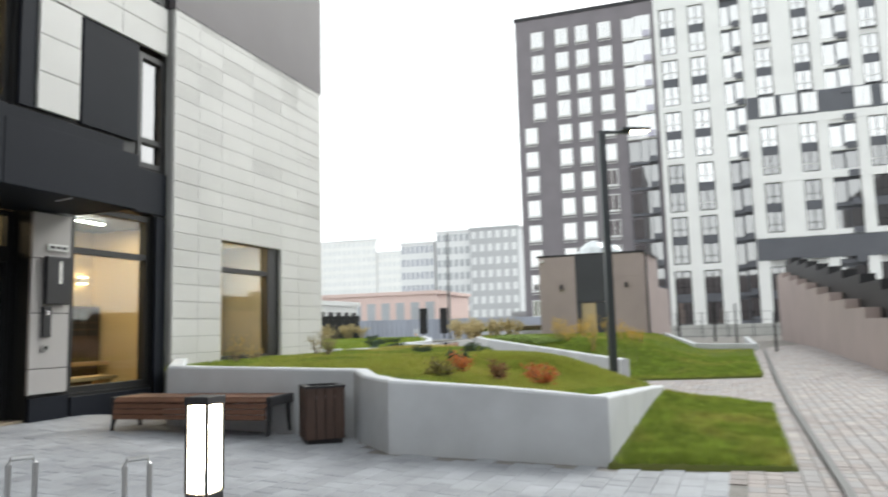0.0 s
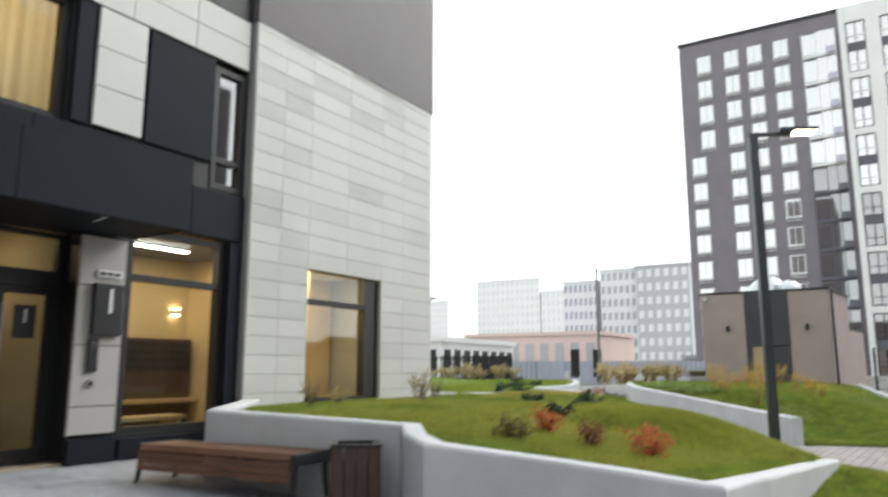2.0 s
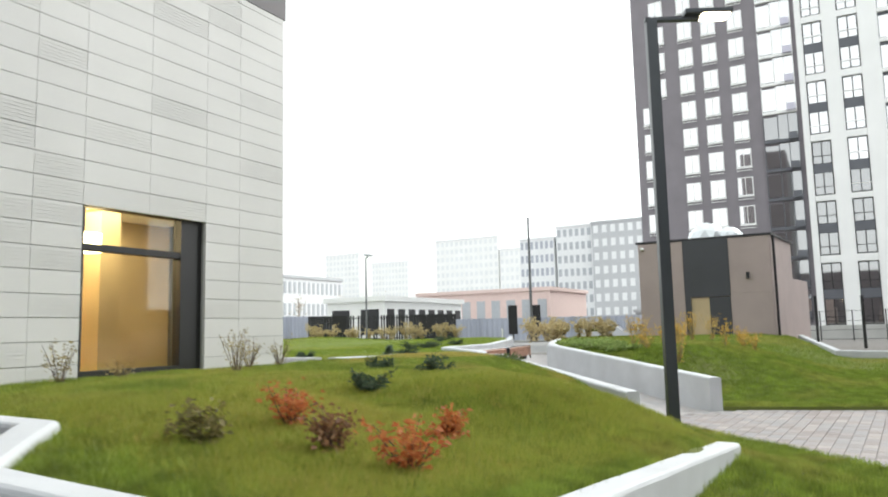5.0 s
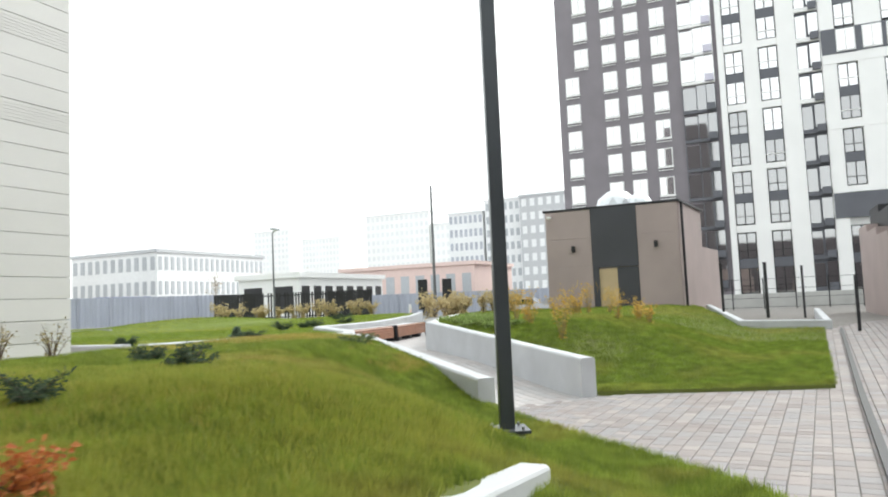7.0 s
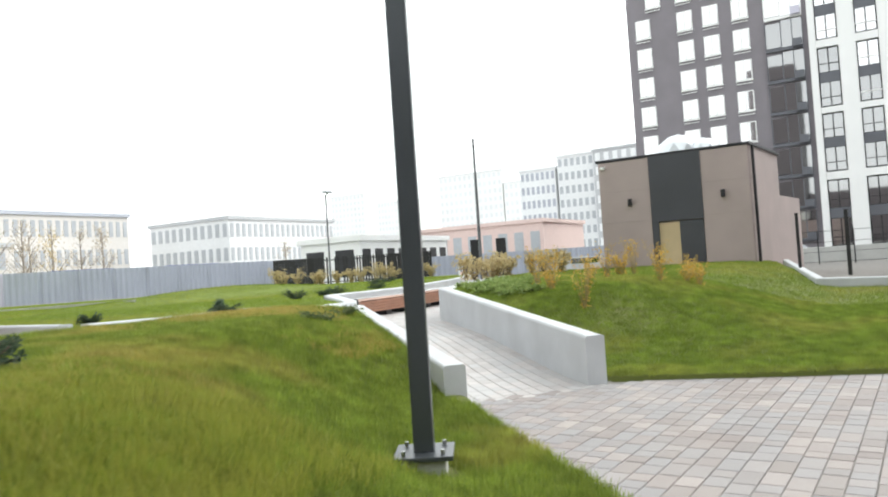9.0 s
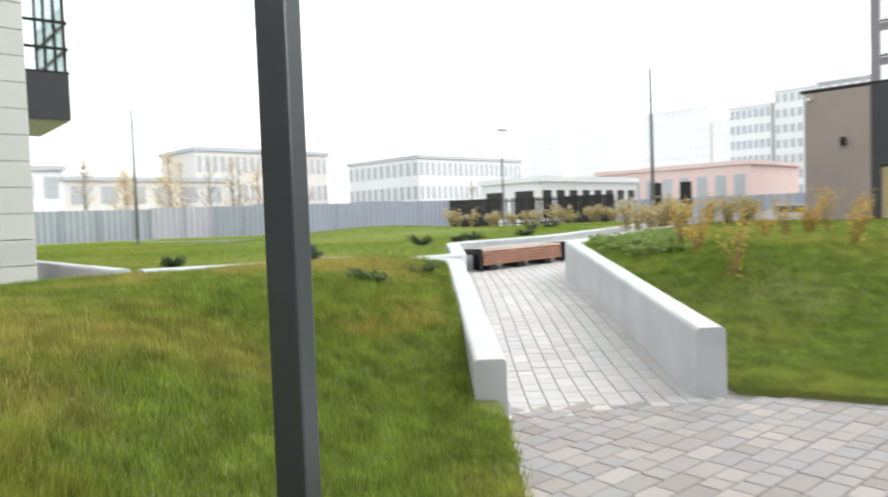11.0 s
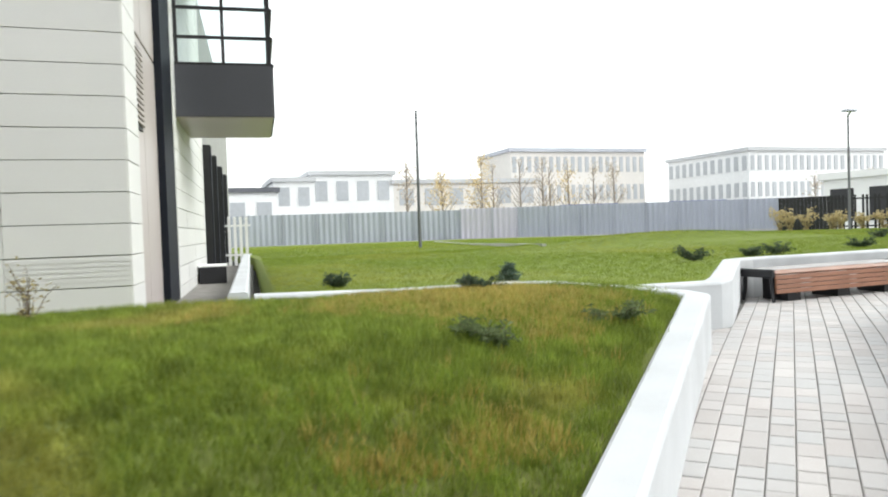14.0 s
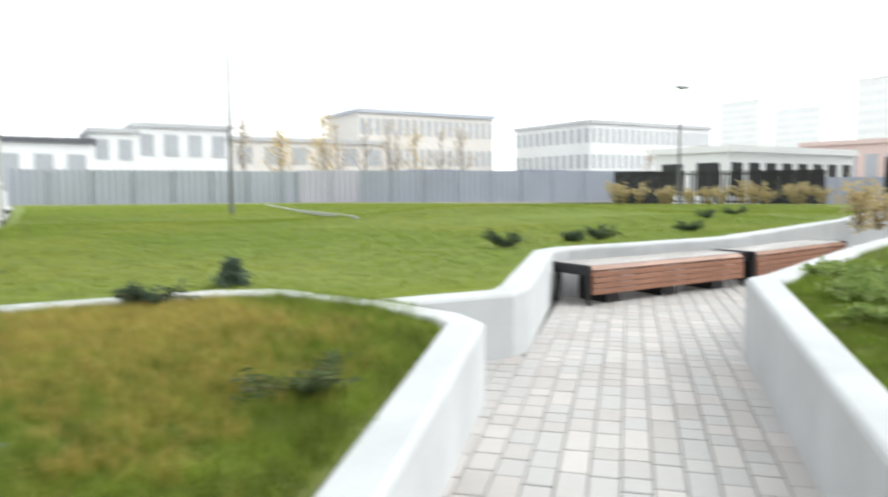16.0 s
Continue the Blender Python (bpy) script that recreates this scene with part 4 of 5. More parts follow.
for i, (x, y, w, h, m, lab) in enumerate((
        (-2.36, 4.27, 0.38, 0.34, "O", "small shrub with orange red autumn leaves"),
        (-2.72, 3.63, 0.33, 0.3, "B", "small shrub with dull brown red leaves"),
        (-2.75, 3.08, 0.42, 0.32, "O", "small shrub with orange red autumn leaves"),
        (-1.61, 3.47, 0.34, 0.22, "O", "small shrub with orange red autumn leaves"),
        (-3.15, 4.25, 0.32, 0.25, "D", "sparse olive brown shrub in the lawn"))):
    shrub("autumn_shrub", x, y, on_a(x, y) - 0.02, w, h, {"O": M_ORANGE, "B": M_RUST, "D": M_OLIVE}[m], lab, 10 + i, 430, 0.045, "autumn shrubs")
for i, (x, y, w, h) in enumerate(((-0.52, 4.9, 0.42, 0.24), (1.15, 5.17, 0.42, 0.27), (1.9, 6.43, 0.36, 0.2))):
    conifer(x, y, on_a(x, y) - 0.01, w, h, "low dark green conifer in the grass", 30 + i)
for i, (x, y, w, h) in enumerate(((5.75, 6.3, 0.45, 0.18), (7.02, 6.98, 0.62, 0.17))):
    conifer(x, y, on_a(x, y) - 0.02, w, h, "sparse dull green conifer half hidden in grass", 36 + i, M_SPARSE)
conifer(6.75, 9.05, on_a(6.75, 9.0), 0.5, 0.16, "low dark green conifer in the grass", 41)
conifer(7.52, 10.0, lawn_c(7.52, 10.0) - 0.01, 0.36, 0.24, "small blue green spruce on the lawn", 42, M_SPRUCE, True)
for i, (x, y, w, h) in enumerate(((11.7, 12.04, 0.6, 0.3), (13.25, 12.5, 0.45, 0.2), (13.95, 12.6, 0.6, 0.25), (16.7, 13.3, 0.6, 0.22), (5.64, 10.84, 0.35, 0.2), (20.5, 16.0, 0.7, 0.25), (23, 17.2, 0.7, 0.25))):
    conifer(x, y, lawn_c(x, y) - 0.01, w, h, "low dark green conifer on the flat lawn", 50 + i)
for i, (x, y, w, h) in enumerate(((-1.2, 8.6, 0.5, 0.5), (0.8, 7.94, 0.55, 0.6), (1.9, 8.8, 0.5, 0.55), (2.7, 8.9, 0.45, 0.5), (-0.2, 8.9, 0.4, 0.3))):
    shrub("dry_shrub", x, y, on_a(x, y) - 0.02, w, h, M_DRY, "thin dry pale shrub before the house wall", 70 + i, 170, 0.04, "dry shrubs")
rng = random.Random(5)
for i in range(14):
    x, y = rng.uniform(9.2, 15.0), rng.uniform(2.9, 5.4)
    shrub("yellow_shrub", x, y, lawn_b(x, y) - 0.02, 0.5, rng.uniform(0.4, 0.85), M_YELLOW, "loose shrub with yellow autumn leaves", 90 + i, 230, 0.045, "yellow shrubs", M_DRY)
for i in range(16):
    s = rng.uniform(0, 1)
    x, y = 9.9 + 4.5 * s + rng.uniform(0, 0.6), 6.0 + 1.9 * s + rng.uniform(-0.5, 0.2)
    shrub("leafy_shrub", x, y, lawn_b(x, y) - 0.02, 0.55, 0.13, M_LEAFY, "low green leafy perennial behind the ramp wall", 120 + i, 260, 0.065, "leafy perennials")
for i in range(18):
    x = 10.0 + 2.0 * rng.random()
    y = x - 4.0 - 0.9 * rng.random()
    shrub("leafy_shrub", x, y, lawn_b(x, y) - 0.02, 0.45, rng.uniform(0.07, 0.12), M_LEAFY, "low green leafy perennial behind the ramp wall", 220 + i, 200, 0.065, "leafy perennials")
for i in range(14):
    x, y = 17 + rng.uniform(0, 8), 9.2 + rng.uniform(0, 2.2)
    shrub("pale_grass_tuft", x, y, lawn_b(x, y) - 0.02, 0.8, rng.uniform(0.5, 0.9), M_STRAW, "pale straw coloured ornamental grass tuft", 150 + i, 260, 0.12, "grass tufts")
for i in range(14):
    f = i / 13
    x, y = 35.5 + 7.5 * f + rng.uniform(-0.4, 0.4), 35.6 - 8.6 * f + rng.uniform(-0.4, 0.4)
    shrub("pale_grass_tuft", x, y, lawn_c(x, y) - 0.02, 1.2, rng.uniform(0.9, 1.5), M_STRAW, "pale straw coloured ornamental grass tuft", 180 + i, 300, 0.16, "grass tufts")

# ---- service kiosk ----
ks = thing("service_kiosk", "taupe panelled kiosk with dark central bay", "kiosk", 24.4, 6.0, 0.4)
part("body", prism([(0.08, -2.55), (4.5, -3.0), (4.5, 2.56), (0.08, 2.56)], 0, 4.42), M_KIOSK, ks)
part("annex", prism([(4.5, -3.0), (8, -3.4), (8, 2), (4.5, 2)], 0, 2.9), M_KIOSK, ks)
part("roof_edge", prism([(-0.02, -2.62), (4.6, -3.1), (4.6, 2.64), (-0.02, 2.64)], 4.42, 4.5), M_METAL, ks)
for k in range(4):
    for a, b in ((0.74, 2.55), (-2.54, -1.02)):
        part("facade_panel", block(0, 0.08, a + 0.003, b - 0.003, 1.1 * k + 0.002, 1.1 * k + 1.098, 0.002), M_KIOSK, ks)
part("dark_bay", block(-0.03, 0.08, -1.02, 0.73, 2.1, 4.42), M_KIOSKDARK, ks)
part("dark_frame", block(-0.03, 0.08, 0.5, 0.73, 0, 2.1), M_KIOSKDARK, ks)
part("door_leaf", block(0.0, 0.06, -1.0, -0.2, 0, 2.08, 0.004), M_KIOSKDARK, ks)
part("lit_opening", block(0.02, 0.07, -0.2, 0.5, 0, 2.05), M_OAKWALL, ks, "yellow boarded door opening")
for y in (1.45, -1.7):
    la = part("wall_lamp", block(-0.16, 0.0, y - 0.06, y + 0.06, 2.75, 3.0, 0.015), M_METAL, ks)
part("camera_box", block(-0.2, 0.0, 2.3, 2.42, 4.15, 4.25, 0.01), M_WHITE, ks)
part("downpipe", tube([(0.3, -2.66, 0), (0.3, -2.66, 4.4)], 0.05, 8), M_METAL, ks)
for y, r in ((-0.1, 0.85), (-0.95, 0.6)):
    dome = bmesh.new()
    bmesh.ops.create_icosphere(dome, subdivisions=2, radius=r)
    for v in dome.verts:
        v.co = Vector((v.co.x + 1.2, v.co.y + y, 4.45 + max(0, v.co.z) * 0.95))
    part("vent_dome", dome, M_FOIL, ks, "shiny pale roof vent hood")

# ---- apartment towers ----
def apartment_window(parent, y, z, w, h, x, pane, frame=None, mull=True):
    """One window on a west facing front at x: frame and pane."""
    bm = block(-0.1, 0.02, -w / 2, w / 2, 0, h)
    fr = part("window", bm, frame or M_WHITE, parent)
    fr.matrix_basis = pose(x, y, z)
    f = 0.1
    cells = ((-w / 2 + f, -0.04), (0.04, w / 2 - f)) if mull else ((-w / 2 + f, w / 2 - f),)
    for a, b in cells:
        part("pane", block(-0.13, -0.1, a, b, f, h - f), pane, fr)
    return fr


td = thing("apartment_tower", "dark brown apartment tower with white framed windows", "building", 73.8, 12, 0)
part("wall", block(0, 20, -8.3, 8.3, 0, 39.2), M_TOWER, td)
part("roof_parapet", block(-0.1, 20.1, -8.35, 8.4, 39.2, 39.6), M_METAL, td)
for r in range(12):
    z = 35.35 - 3.0 * r
    for y in (5.55 if r < 4 else 6.7, 2.55, 0.1, -2.6):
        w = apartment_window(td, y, z + 0.15, 1.5, 1.95, 0, M_SKYGLASS)
        part("sill", block(-0.22, -0.02, -0.8, 0.8, -0.12, -0.02), M_WHITE, w)
        part("rail", block(-0.26, -0.2, -0.74, 0.74, -0.4, -0.33), M_WHITE, w)
    # sky brightness set by storey: bright glass and white balconies above, dark copies below
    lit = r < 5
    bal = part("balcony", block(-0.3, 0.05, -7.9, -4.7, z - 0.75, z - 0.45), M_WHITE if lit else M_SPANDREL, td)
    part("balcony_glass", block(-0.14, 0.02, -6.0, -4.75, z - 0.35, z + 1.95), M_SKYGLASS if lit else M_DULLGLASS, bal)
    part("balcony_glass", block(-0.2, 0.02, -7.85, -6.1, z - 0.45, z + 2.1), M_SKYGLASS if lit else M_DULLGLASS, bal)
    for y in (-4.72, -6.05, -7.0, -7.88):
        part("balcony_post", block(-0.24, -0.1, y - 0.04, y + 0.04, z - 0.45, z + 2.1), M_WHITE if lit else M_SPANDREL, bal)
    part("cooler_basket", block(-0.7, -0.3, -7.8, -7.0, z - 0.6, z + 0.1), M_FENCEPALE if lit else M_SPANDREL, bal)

tw = thing("apartment_tower", "white apartment tower with tall dark window strips", "building", 73.5, 0, 0)
part("wall", block(0.5, 20, -30, 3.68, 0, 39.6), M_WHITE, tw)
GROUPS = [(0.95, 7.05), (7.8, 13.15), (13.75, 19.2), (19.95, 25.35), (26.1, 31.5), (32.2, 37.7)]
STRIPS = [(2.2, 1.75), (-0.95, 1.75), (-7.7, 1.7), (-11.6, 1.7), (-18.2, 1.7), (-21.4, 1.7), (-28.0, 1.7)]
BAYS = [(-4.55, 2.05), (-14.9, 2.6), (-24.7, 2.6)]


def strip_window(y, w, z0, z1, low, high):
    """A two storey window strip: dark frame, two lights by storey and a spandrel between."""
    win = part("tall_window", block(0.3, 0.55, y - w / 2, y + w / 2, z0, z1), M_METAL, tw)
    mid = (z0 + z1) / 2
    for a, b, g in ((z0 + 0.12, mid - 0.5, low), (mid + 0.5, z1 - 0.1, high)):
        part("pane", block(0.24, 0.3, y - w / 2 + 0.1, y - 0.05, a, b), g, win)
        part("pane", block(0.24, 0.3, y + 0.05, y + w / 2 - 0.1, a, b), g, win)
        part("rail", block(0.16, 0.2, y - w / 2 + 0.02, y + w / 2 - 0.02, a + 0.7, a + 0.76), M_WHITE if high is M_SKYGLASS else M_METAL, win)
    part("spandrel", block(0.25, 0.3, y - w / 2 + 0.04, y + w / 2 - 0.04, mid - 0.46, mid + 0.46), M_SPANDREL, win)


for k, (y, w) in enumerate(STRIPS):
    for g, (z0, z1) in enumerate(GROUPS):
        if y < -6 and g == 1:
            z0, z1 = 10.75, 16.2
        elif y < -6 and g == 2:
            z0, z1 = 17.1, 22.5
        elif y < -6 and g == 3:
            continue
        # upper groups get sky-bright panes, lower ones dim panes, reflection chosen by material
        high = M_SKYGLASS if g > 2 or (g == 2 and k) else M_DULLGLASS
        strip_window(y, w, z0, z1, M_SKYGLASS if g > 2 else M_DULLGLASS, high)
for y, w in BAYS:
    bay = part("bay", block(0.42, 0.6, y - w / 2, y + w / 2, 0.5, 39.0), M_SPANDREL, tw)
    for r in range(12):
        z = 0.9 + 3.02 * r
        # bay panes and rails switch to darker copies below, as if reflecting no sky
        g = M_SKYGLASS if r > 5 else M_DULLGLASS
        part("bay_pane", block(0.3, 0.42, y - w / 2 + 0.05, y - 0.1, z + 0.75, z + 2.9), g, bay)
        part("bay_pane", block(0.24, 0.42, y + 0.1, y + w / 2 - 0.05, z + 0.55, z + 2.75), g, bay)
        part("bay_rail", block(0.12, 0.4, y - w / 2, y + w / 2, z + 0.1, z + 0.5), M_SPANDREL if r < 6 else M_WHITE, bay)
        part("cooler_basket", block(-0.2, 0.22, y - w / 2 + 0.1, y - 0.2, z + 0.2, z + 0.9), M_SPANDREL, bay)
edges = sorted([(y - w / 2, y + w / 2) for y, w in STRIPS + BAYS])
for (a0, a1), (b0, b1) in zip(edges, edges[1:]):
    if b0 - a1 > 0.05:
        part("pier", block(0.0, 0.5, a1 + 0.02, b0 - 0.02, 0.4, 39.6), M_WHITE, tw)
part("pier", block(0.0, 0.5, 3.1, 3.68, 0.4, 39.6), M_WHITE, tw)
for z0, z1 in ((7.08, 7.77), (13.18, 13.72), (19.23, 19.92), (25.38, 26.07), (31.53, 32.17), (37.73, 39.6)):
    part("band", block(0.03, 0.5, -1.83, 3.08, z0, z1), M_WHITE, tw)
for z0, z1 in ((10.15, 10.73), (16.23, 17.07), (22.53, 23.4)):
    part("band", block(-0.04, 0.5, -30, -5.65, z0, z1), M_WHITE, tw)
part("dark_band", block(-0.08, 0.5, -30, -5.65, 7.75, 10.1), M_SPANDREL, tw)
part("dark_band", block(-0.05, 0.5, -30, -5.65, 23.45, 25.9), M_SPANDREL, tw)
part("dark_band", block(-0.05, 0.5, -30, -3.6, 37.8, 39.7), M_TOWER, tw)
for y in (-7.7, -9.9, -11.9, -17.0, -19.6):
    w = apartment_window(tw, y, 23.6, 1.6, 2.15, -0.06, M_SKYGLASS)
part("plinth", block(-0.3, 0.5, -30, 3.68, 0, 0.5), M_CONCRETE, tw)

# stepped stair wall
st = thing("stair_wall", "taupe stepped stair wall with dark parapet", "stair wall", 0, 0, 0)
for k in range(9):
    part("step_block", block(8 + 2.6 * k, 10.6 + 2.6 * k, -3.5, -3.1, 0, 1.35 + 0.3 * k), M_KIOSK, st)
    part("parapet", block(8 + 2.6 * k, 10.6 + 2.6 * k, -4.0, -3.55, 0, 2.1 + 0.3 * k), M_METAL, st)

# mesh railing, posts and wall before the tower
rl = thing("mesh_railing", "thin dark metal railing before the white tower", "railing", 40, 0, 0.3)
for k in range(14):
    part("post", block(-0.03, 0.03, -12 + 1.6 * k, -11.94 + 1.6 * k, 0, 1.7), M_METAL, rl)
for z in (0.1, 0.6, 1.1, 1.65):
    part("wire", block(-0.012, 0.012, -12, 9, z, z + 0.02), M_METAL, rl)
low_wall("wall_tower", [(45, -12, 1.15), (45, 3.5, 1.15)], 0.3, -0.2, "pale grey low wall before the white tower", M_CONCRETE)
for x, y, h in ((21, 1.9, 1.5), (16.5, 0.6, 1.4), (17.5, -1.5, 1.4), (26, -0.6, 1.9)):
    p = thing("signpost", "slim dark metal post beside the walkway", "post", x, y, walkway(x, y) + (0.45 if y > 0 else 0), 0, "slim posts")
    part("post", block(-0.04, 0.04, -0.04, 0.04, 0, h, 0.005), M_METAL, p)
    part("cap", block(-0.05, 0.05, -0.05, 0.05, h, h + 0.02), M_METAL, p)


def car(x, y, z, rz, mat, label):
    c = thing("parked_car", label, "car", x, y, z, rz, "parked cars")
    bm = bmesh.new()
    prof = [(-2.1, 0.3), (-2.15, 0.75), (-1.9, 0.95), (-1.2, 1.0), (-0.6, 1.5), (1.0, 1.52), (1.8, 1.05), (2.1, 0.9), (2.1, 0.3)]
    a, b = [bm.verts.new((px, -0.85, pz)) for px, pz in prof], [bm.verts.new((px, 0.85, pz)) for px, pz in prof]
    bm.faces.new(a)
    bm.faces.new(b[::-1])
    for k in range(len(prof)):
        bm.faces.new((a[k], a[(k + 1) % 9], b[(k + 1) % 9], b[k]))
    bmesh.ops.bevel(bm, geom=bm.edges[:], offset=0.07, segments=2, affect="EDGES")
    part("body", bm, mat, c)
    for s in (-1, 1):
        part("side_glass", block(-0.75, 1.1, s * 0.86 - 0.01, s * 0.86 + 0.01, 1.05, 1.42), M_DULLGLASS, c)
        for px in (-1.35, 1.3):
            t = part("wheel", tube([(px, s * 0.78, 0.31), (px, s * 0.9, 0.31)], 0.31, 18), M_METAL, c)
            part("rim", tube([(px, s * 0.9, 0.31), (px, s * 0.91, 0.31)], 0.19, 14), M_STEEL, t)


car(60, 5.5, 0.02, 80, M_CARWHITE, "pale grey parked car near the tower")
car(46, 16.5, 0.02, 95, M_CARWHITE, "pale grey parked car near the fence")
car(47, 13.8, 0.02, 100, M_STEEL, "silver parked car near the fence")

# ---- fences ----
def sheet_fence(x0, y0, x1, y1, z, h, label, mat):
    d = Vector((x1 - x0, y1 - y0, 0))
    L = d.length
    f = thing("sheet_fence", label, "fence", x0, y0, z, math.degrees(math.atan2(d.y, d.x)), "sheet fences")
    bm = bmesh.new()
    n = int(L / 0.11)
    lo, hi = [], []
    for k in range(n + 1):
        o = (0.0, 0.0, 0.05, 0.05)[k % 4]
        lo.append(bm.verts.new((k * L / n, o, 0.12)))
        hi.append(bm.verts.new((k * L / n, o, h)))
    for k in range(n):
        bm.faces.new((lo[k], lo[k + 1], hi[k + 1], hi[k]))
    part("sheet", bm, mat, f)
    k = 0
    while k <= L:
        part("post", block(k - 0.04, k + 0.04, -0.09, -0.01, 0, h + 0.05), M_FENCEPOST, f)
        k += 2.6
    part("base_strip", block(0, L, -0.05, -0.02, 0, 0.14), M_CONCRETE, f)


sheet_fence(5.2, 60, 24.5, 58, 0.5, 2.5, "grey blue corrugated metal fence behind the lawn", M_FENCE)
sheet_fence(24.5, 58, 29, 56.6, 0.5, 2.6, "pale corrugated metal fence section behind the lawn", M_FENCEPALE)
sheet_fence(29, 56.6, 55, 46, 0.5, 2.6, "grey blue corrugated metal fence behind the lawn", M_FENCE)
sheet_fence(47, 30, 60, 12, 0.3, 2.0, "grey corrugated fence beyond the car park", M_FENCE)
dk = thing("slat_fence", "dark vertical slat fence before the low pavilion", "fence", 37.6, 37.4, 0.55, math.degrees(math.atan2(-9, 7.4)))
part("rail", block(0, 11.6, 0.0, 0.04, 0.3, 0.38), M_METAL, dk)
part("rail", block(0, 11.6, 0.0, 0.04, 1.9, 1.98), M_METAL, dk)
for k in range(58):
    if not (16 < k < 30 and k % 3 == 0):
        part("slat", block(0.2 * k, 0.2 * k + (0.19 if k < 14 or k > 40 else 0.12), -0.03, 0.0, 0.05, 2.15), M_METAL, dk)
gt = thing("notice_board", "pair of dark notice boards on posts", "notice board", 31.0, 17.6, 0.8, -60)
for x in (0, 1.3):
    part("board", block(x, x + 0.5, -0.04, 0.04, 0.3, 1.9), M_METAL, gt)
    part("post", block(x + 0.2, x + 0.3, -0.03, 0.03, 0, 0.3), M_METAL, gt)
hs = thing("warning_tape", "red and white barrier tape by the plaza end", "barrier", 28.6, 16.9, 0.98, 25)
part("tape", block(-1.2, 1.2, -0.02, 0.02, 0.02, 0.16), M_TAPE, hs)
for x in (-1.2, 1.2):
    part("post", block(x - 0.03, x + 0.03, -0.03, 0.03, 0, 0.45), M_WHITE, hs)


def pole(x, y, z, h, arm, label):
    p = thing("lamp_pole", label, "lamp pole", x, y, z, 0, "distant poles")
    part("pole", tube([(0, 0, 0), (0, 0, h)], 0.07, 8, None, 0.045), M_POLE, p)
    if arm:
        part("arm", tube([(0, 0, h - 0.1), (-0.5, -0.6, h)], 0.05, 6), M_FENCEPOST, p)
        part("head", block(-1.1, -0.4, -0.9, -0.6, h - 0.03, h + 0.08), M_FENCEPOST, p)


for x, y, z, h, arm in ((12.28, 29.3, 0.7, 5.45, 0), (35.45, 30.4, 0.7, 5.95, 1), (23.2, 13.0, 0.85, 5.4, 0)):
    pole(x, y, z, h, arm, "slim grey pole with a lamp head" if arm else "slim grey distant pole")


# ---- far buildings ----
def house(x0, x1, y0, y1, h, label, mat, west=(0, 0), south=(0, 0), win=None, roof=None, gap=0.55, group="far buildings"):
    """A far building: body, roof slab and single windows, columns by storeys, on its west and south fronts."""
    b = thing("far_building", label, "building", x0, y0, 0, 0, group)
    part("wall", block(0, x1 - x0, 0, y1 - y0, 0, h), mat, b)
    part("roof", block(-0.25, x1 - x0 + 0.25, -0.25, y1 - y0 + 0.25, h, h + 0.45), roof or M_GREYFAR, b)
    for count, floors, length, side in ((*west, y1 - y0, 0), (*south, x1 - x0, 1)):
        if not count:
            continue
        cw, ch = length / count, h / floors
        me = mesh_of("window", block(-0.06, 0.06, 0, cw * gap, 0, ch * 0.55) if side == 0 else block(0, cw * gap, -0.06, 0.06, 0, ch * 0.55), win or M_FARGLASS)
        for c in range(count):
            for f in range(floors):
                o = new("window", me)
                o.parent = b
                u, v = (c + (1 - gap) / 2) * cw, (f + 0.28) * ch
                o.matrix_basis = pose(0, u, v) if side == 0 else pose(u, 0, v)
    return b


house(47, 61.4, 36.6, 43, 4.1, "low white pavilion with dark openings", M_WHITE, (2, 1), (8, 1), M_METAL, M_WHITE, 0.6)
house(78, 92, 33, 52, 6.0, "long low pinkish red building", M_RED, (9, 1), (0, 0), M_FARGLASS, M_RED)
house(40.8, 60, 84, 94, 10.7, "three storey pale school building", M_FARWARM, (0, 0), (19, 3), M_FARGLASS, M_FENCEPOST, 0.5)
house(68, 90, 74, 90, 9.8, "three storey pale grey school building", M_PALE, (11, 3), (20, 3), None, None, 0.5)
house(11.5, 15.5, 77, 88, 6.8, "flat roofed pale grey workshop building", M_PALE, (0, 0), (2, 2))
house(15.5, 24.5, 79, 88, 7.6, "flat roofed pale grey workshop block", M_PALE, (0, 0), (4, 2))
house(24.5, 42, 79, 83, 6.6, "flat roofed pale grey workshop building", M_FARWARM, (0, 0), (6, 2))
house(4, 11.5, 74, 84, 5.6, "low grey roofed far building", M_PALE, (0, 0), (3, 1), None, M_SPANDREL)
# far blocks: windows and roofs near wall colour, haze put into the paint
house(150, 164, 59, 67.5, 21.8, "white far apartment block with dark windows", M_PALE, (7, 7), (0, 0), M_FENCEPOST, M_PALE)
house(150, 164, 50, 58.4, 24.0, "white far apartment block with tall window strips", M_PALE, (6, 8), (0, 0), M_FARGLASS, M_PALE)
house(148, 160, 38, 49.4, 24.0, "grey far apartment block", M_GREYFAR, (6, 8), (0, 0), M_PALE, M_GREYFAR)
house(230, 246, 110, 136, 34.5, "far apartment block paled by haze", M_WHITE, (13, 12), (0, 0), M_PALE, M_PALE)
house(230, 246, 100, 109.5, 29.5, "far apartment tower paled by haze", M_WHITE, (5, 10), (0, 0), M_PALE, M_PALE)
house(300, 320, 192, 214, 36, "far apartment block paled by haze", M_WHITE, (11, 12), (0, 0), M_PALE, M_PALE)
house(300, 320, 222, 244, 42, "far apartment tower paled by haze", M_WHITE, (9, 14), (0, 0), M_PALE, M_PALE)
house(95, 104, 20, 27, 3.2, "low grey garages behind the fence", M_GREYFAR, (5, 1))
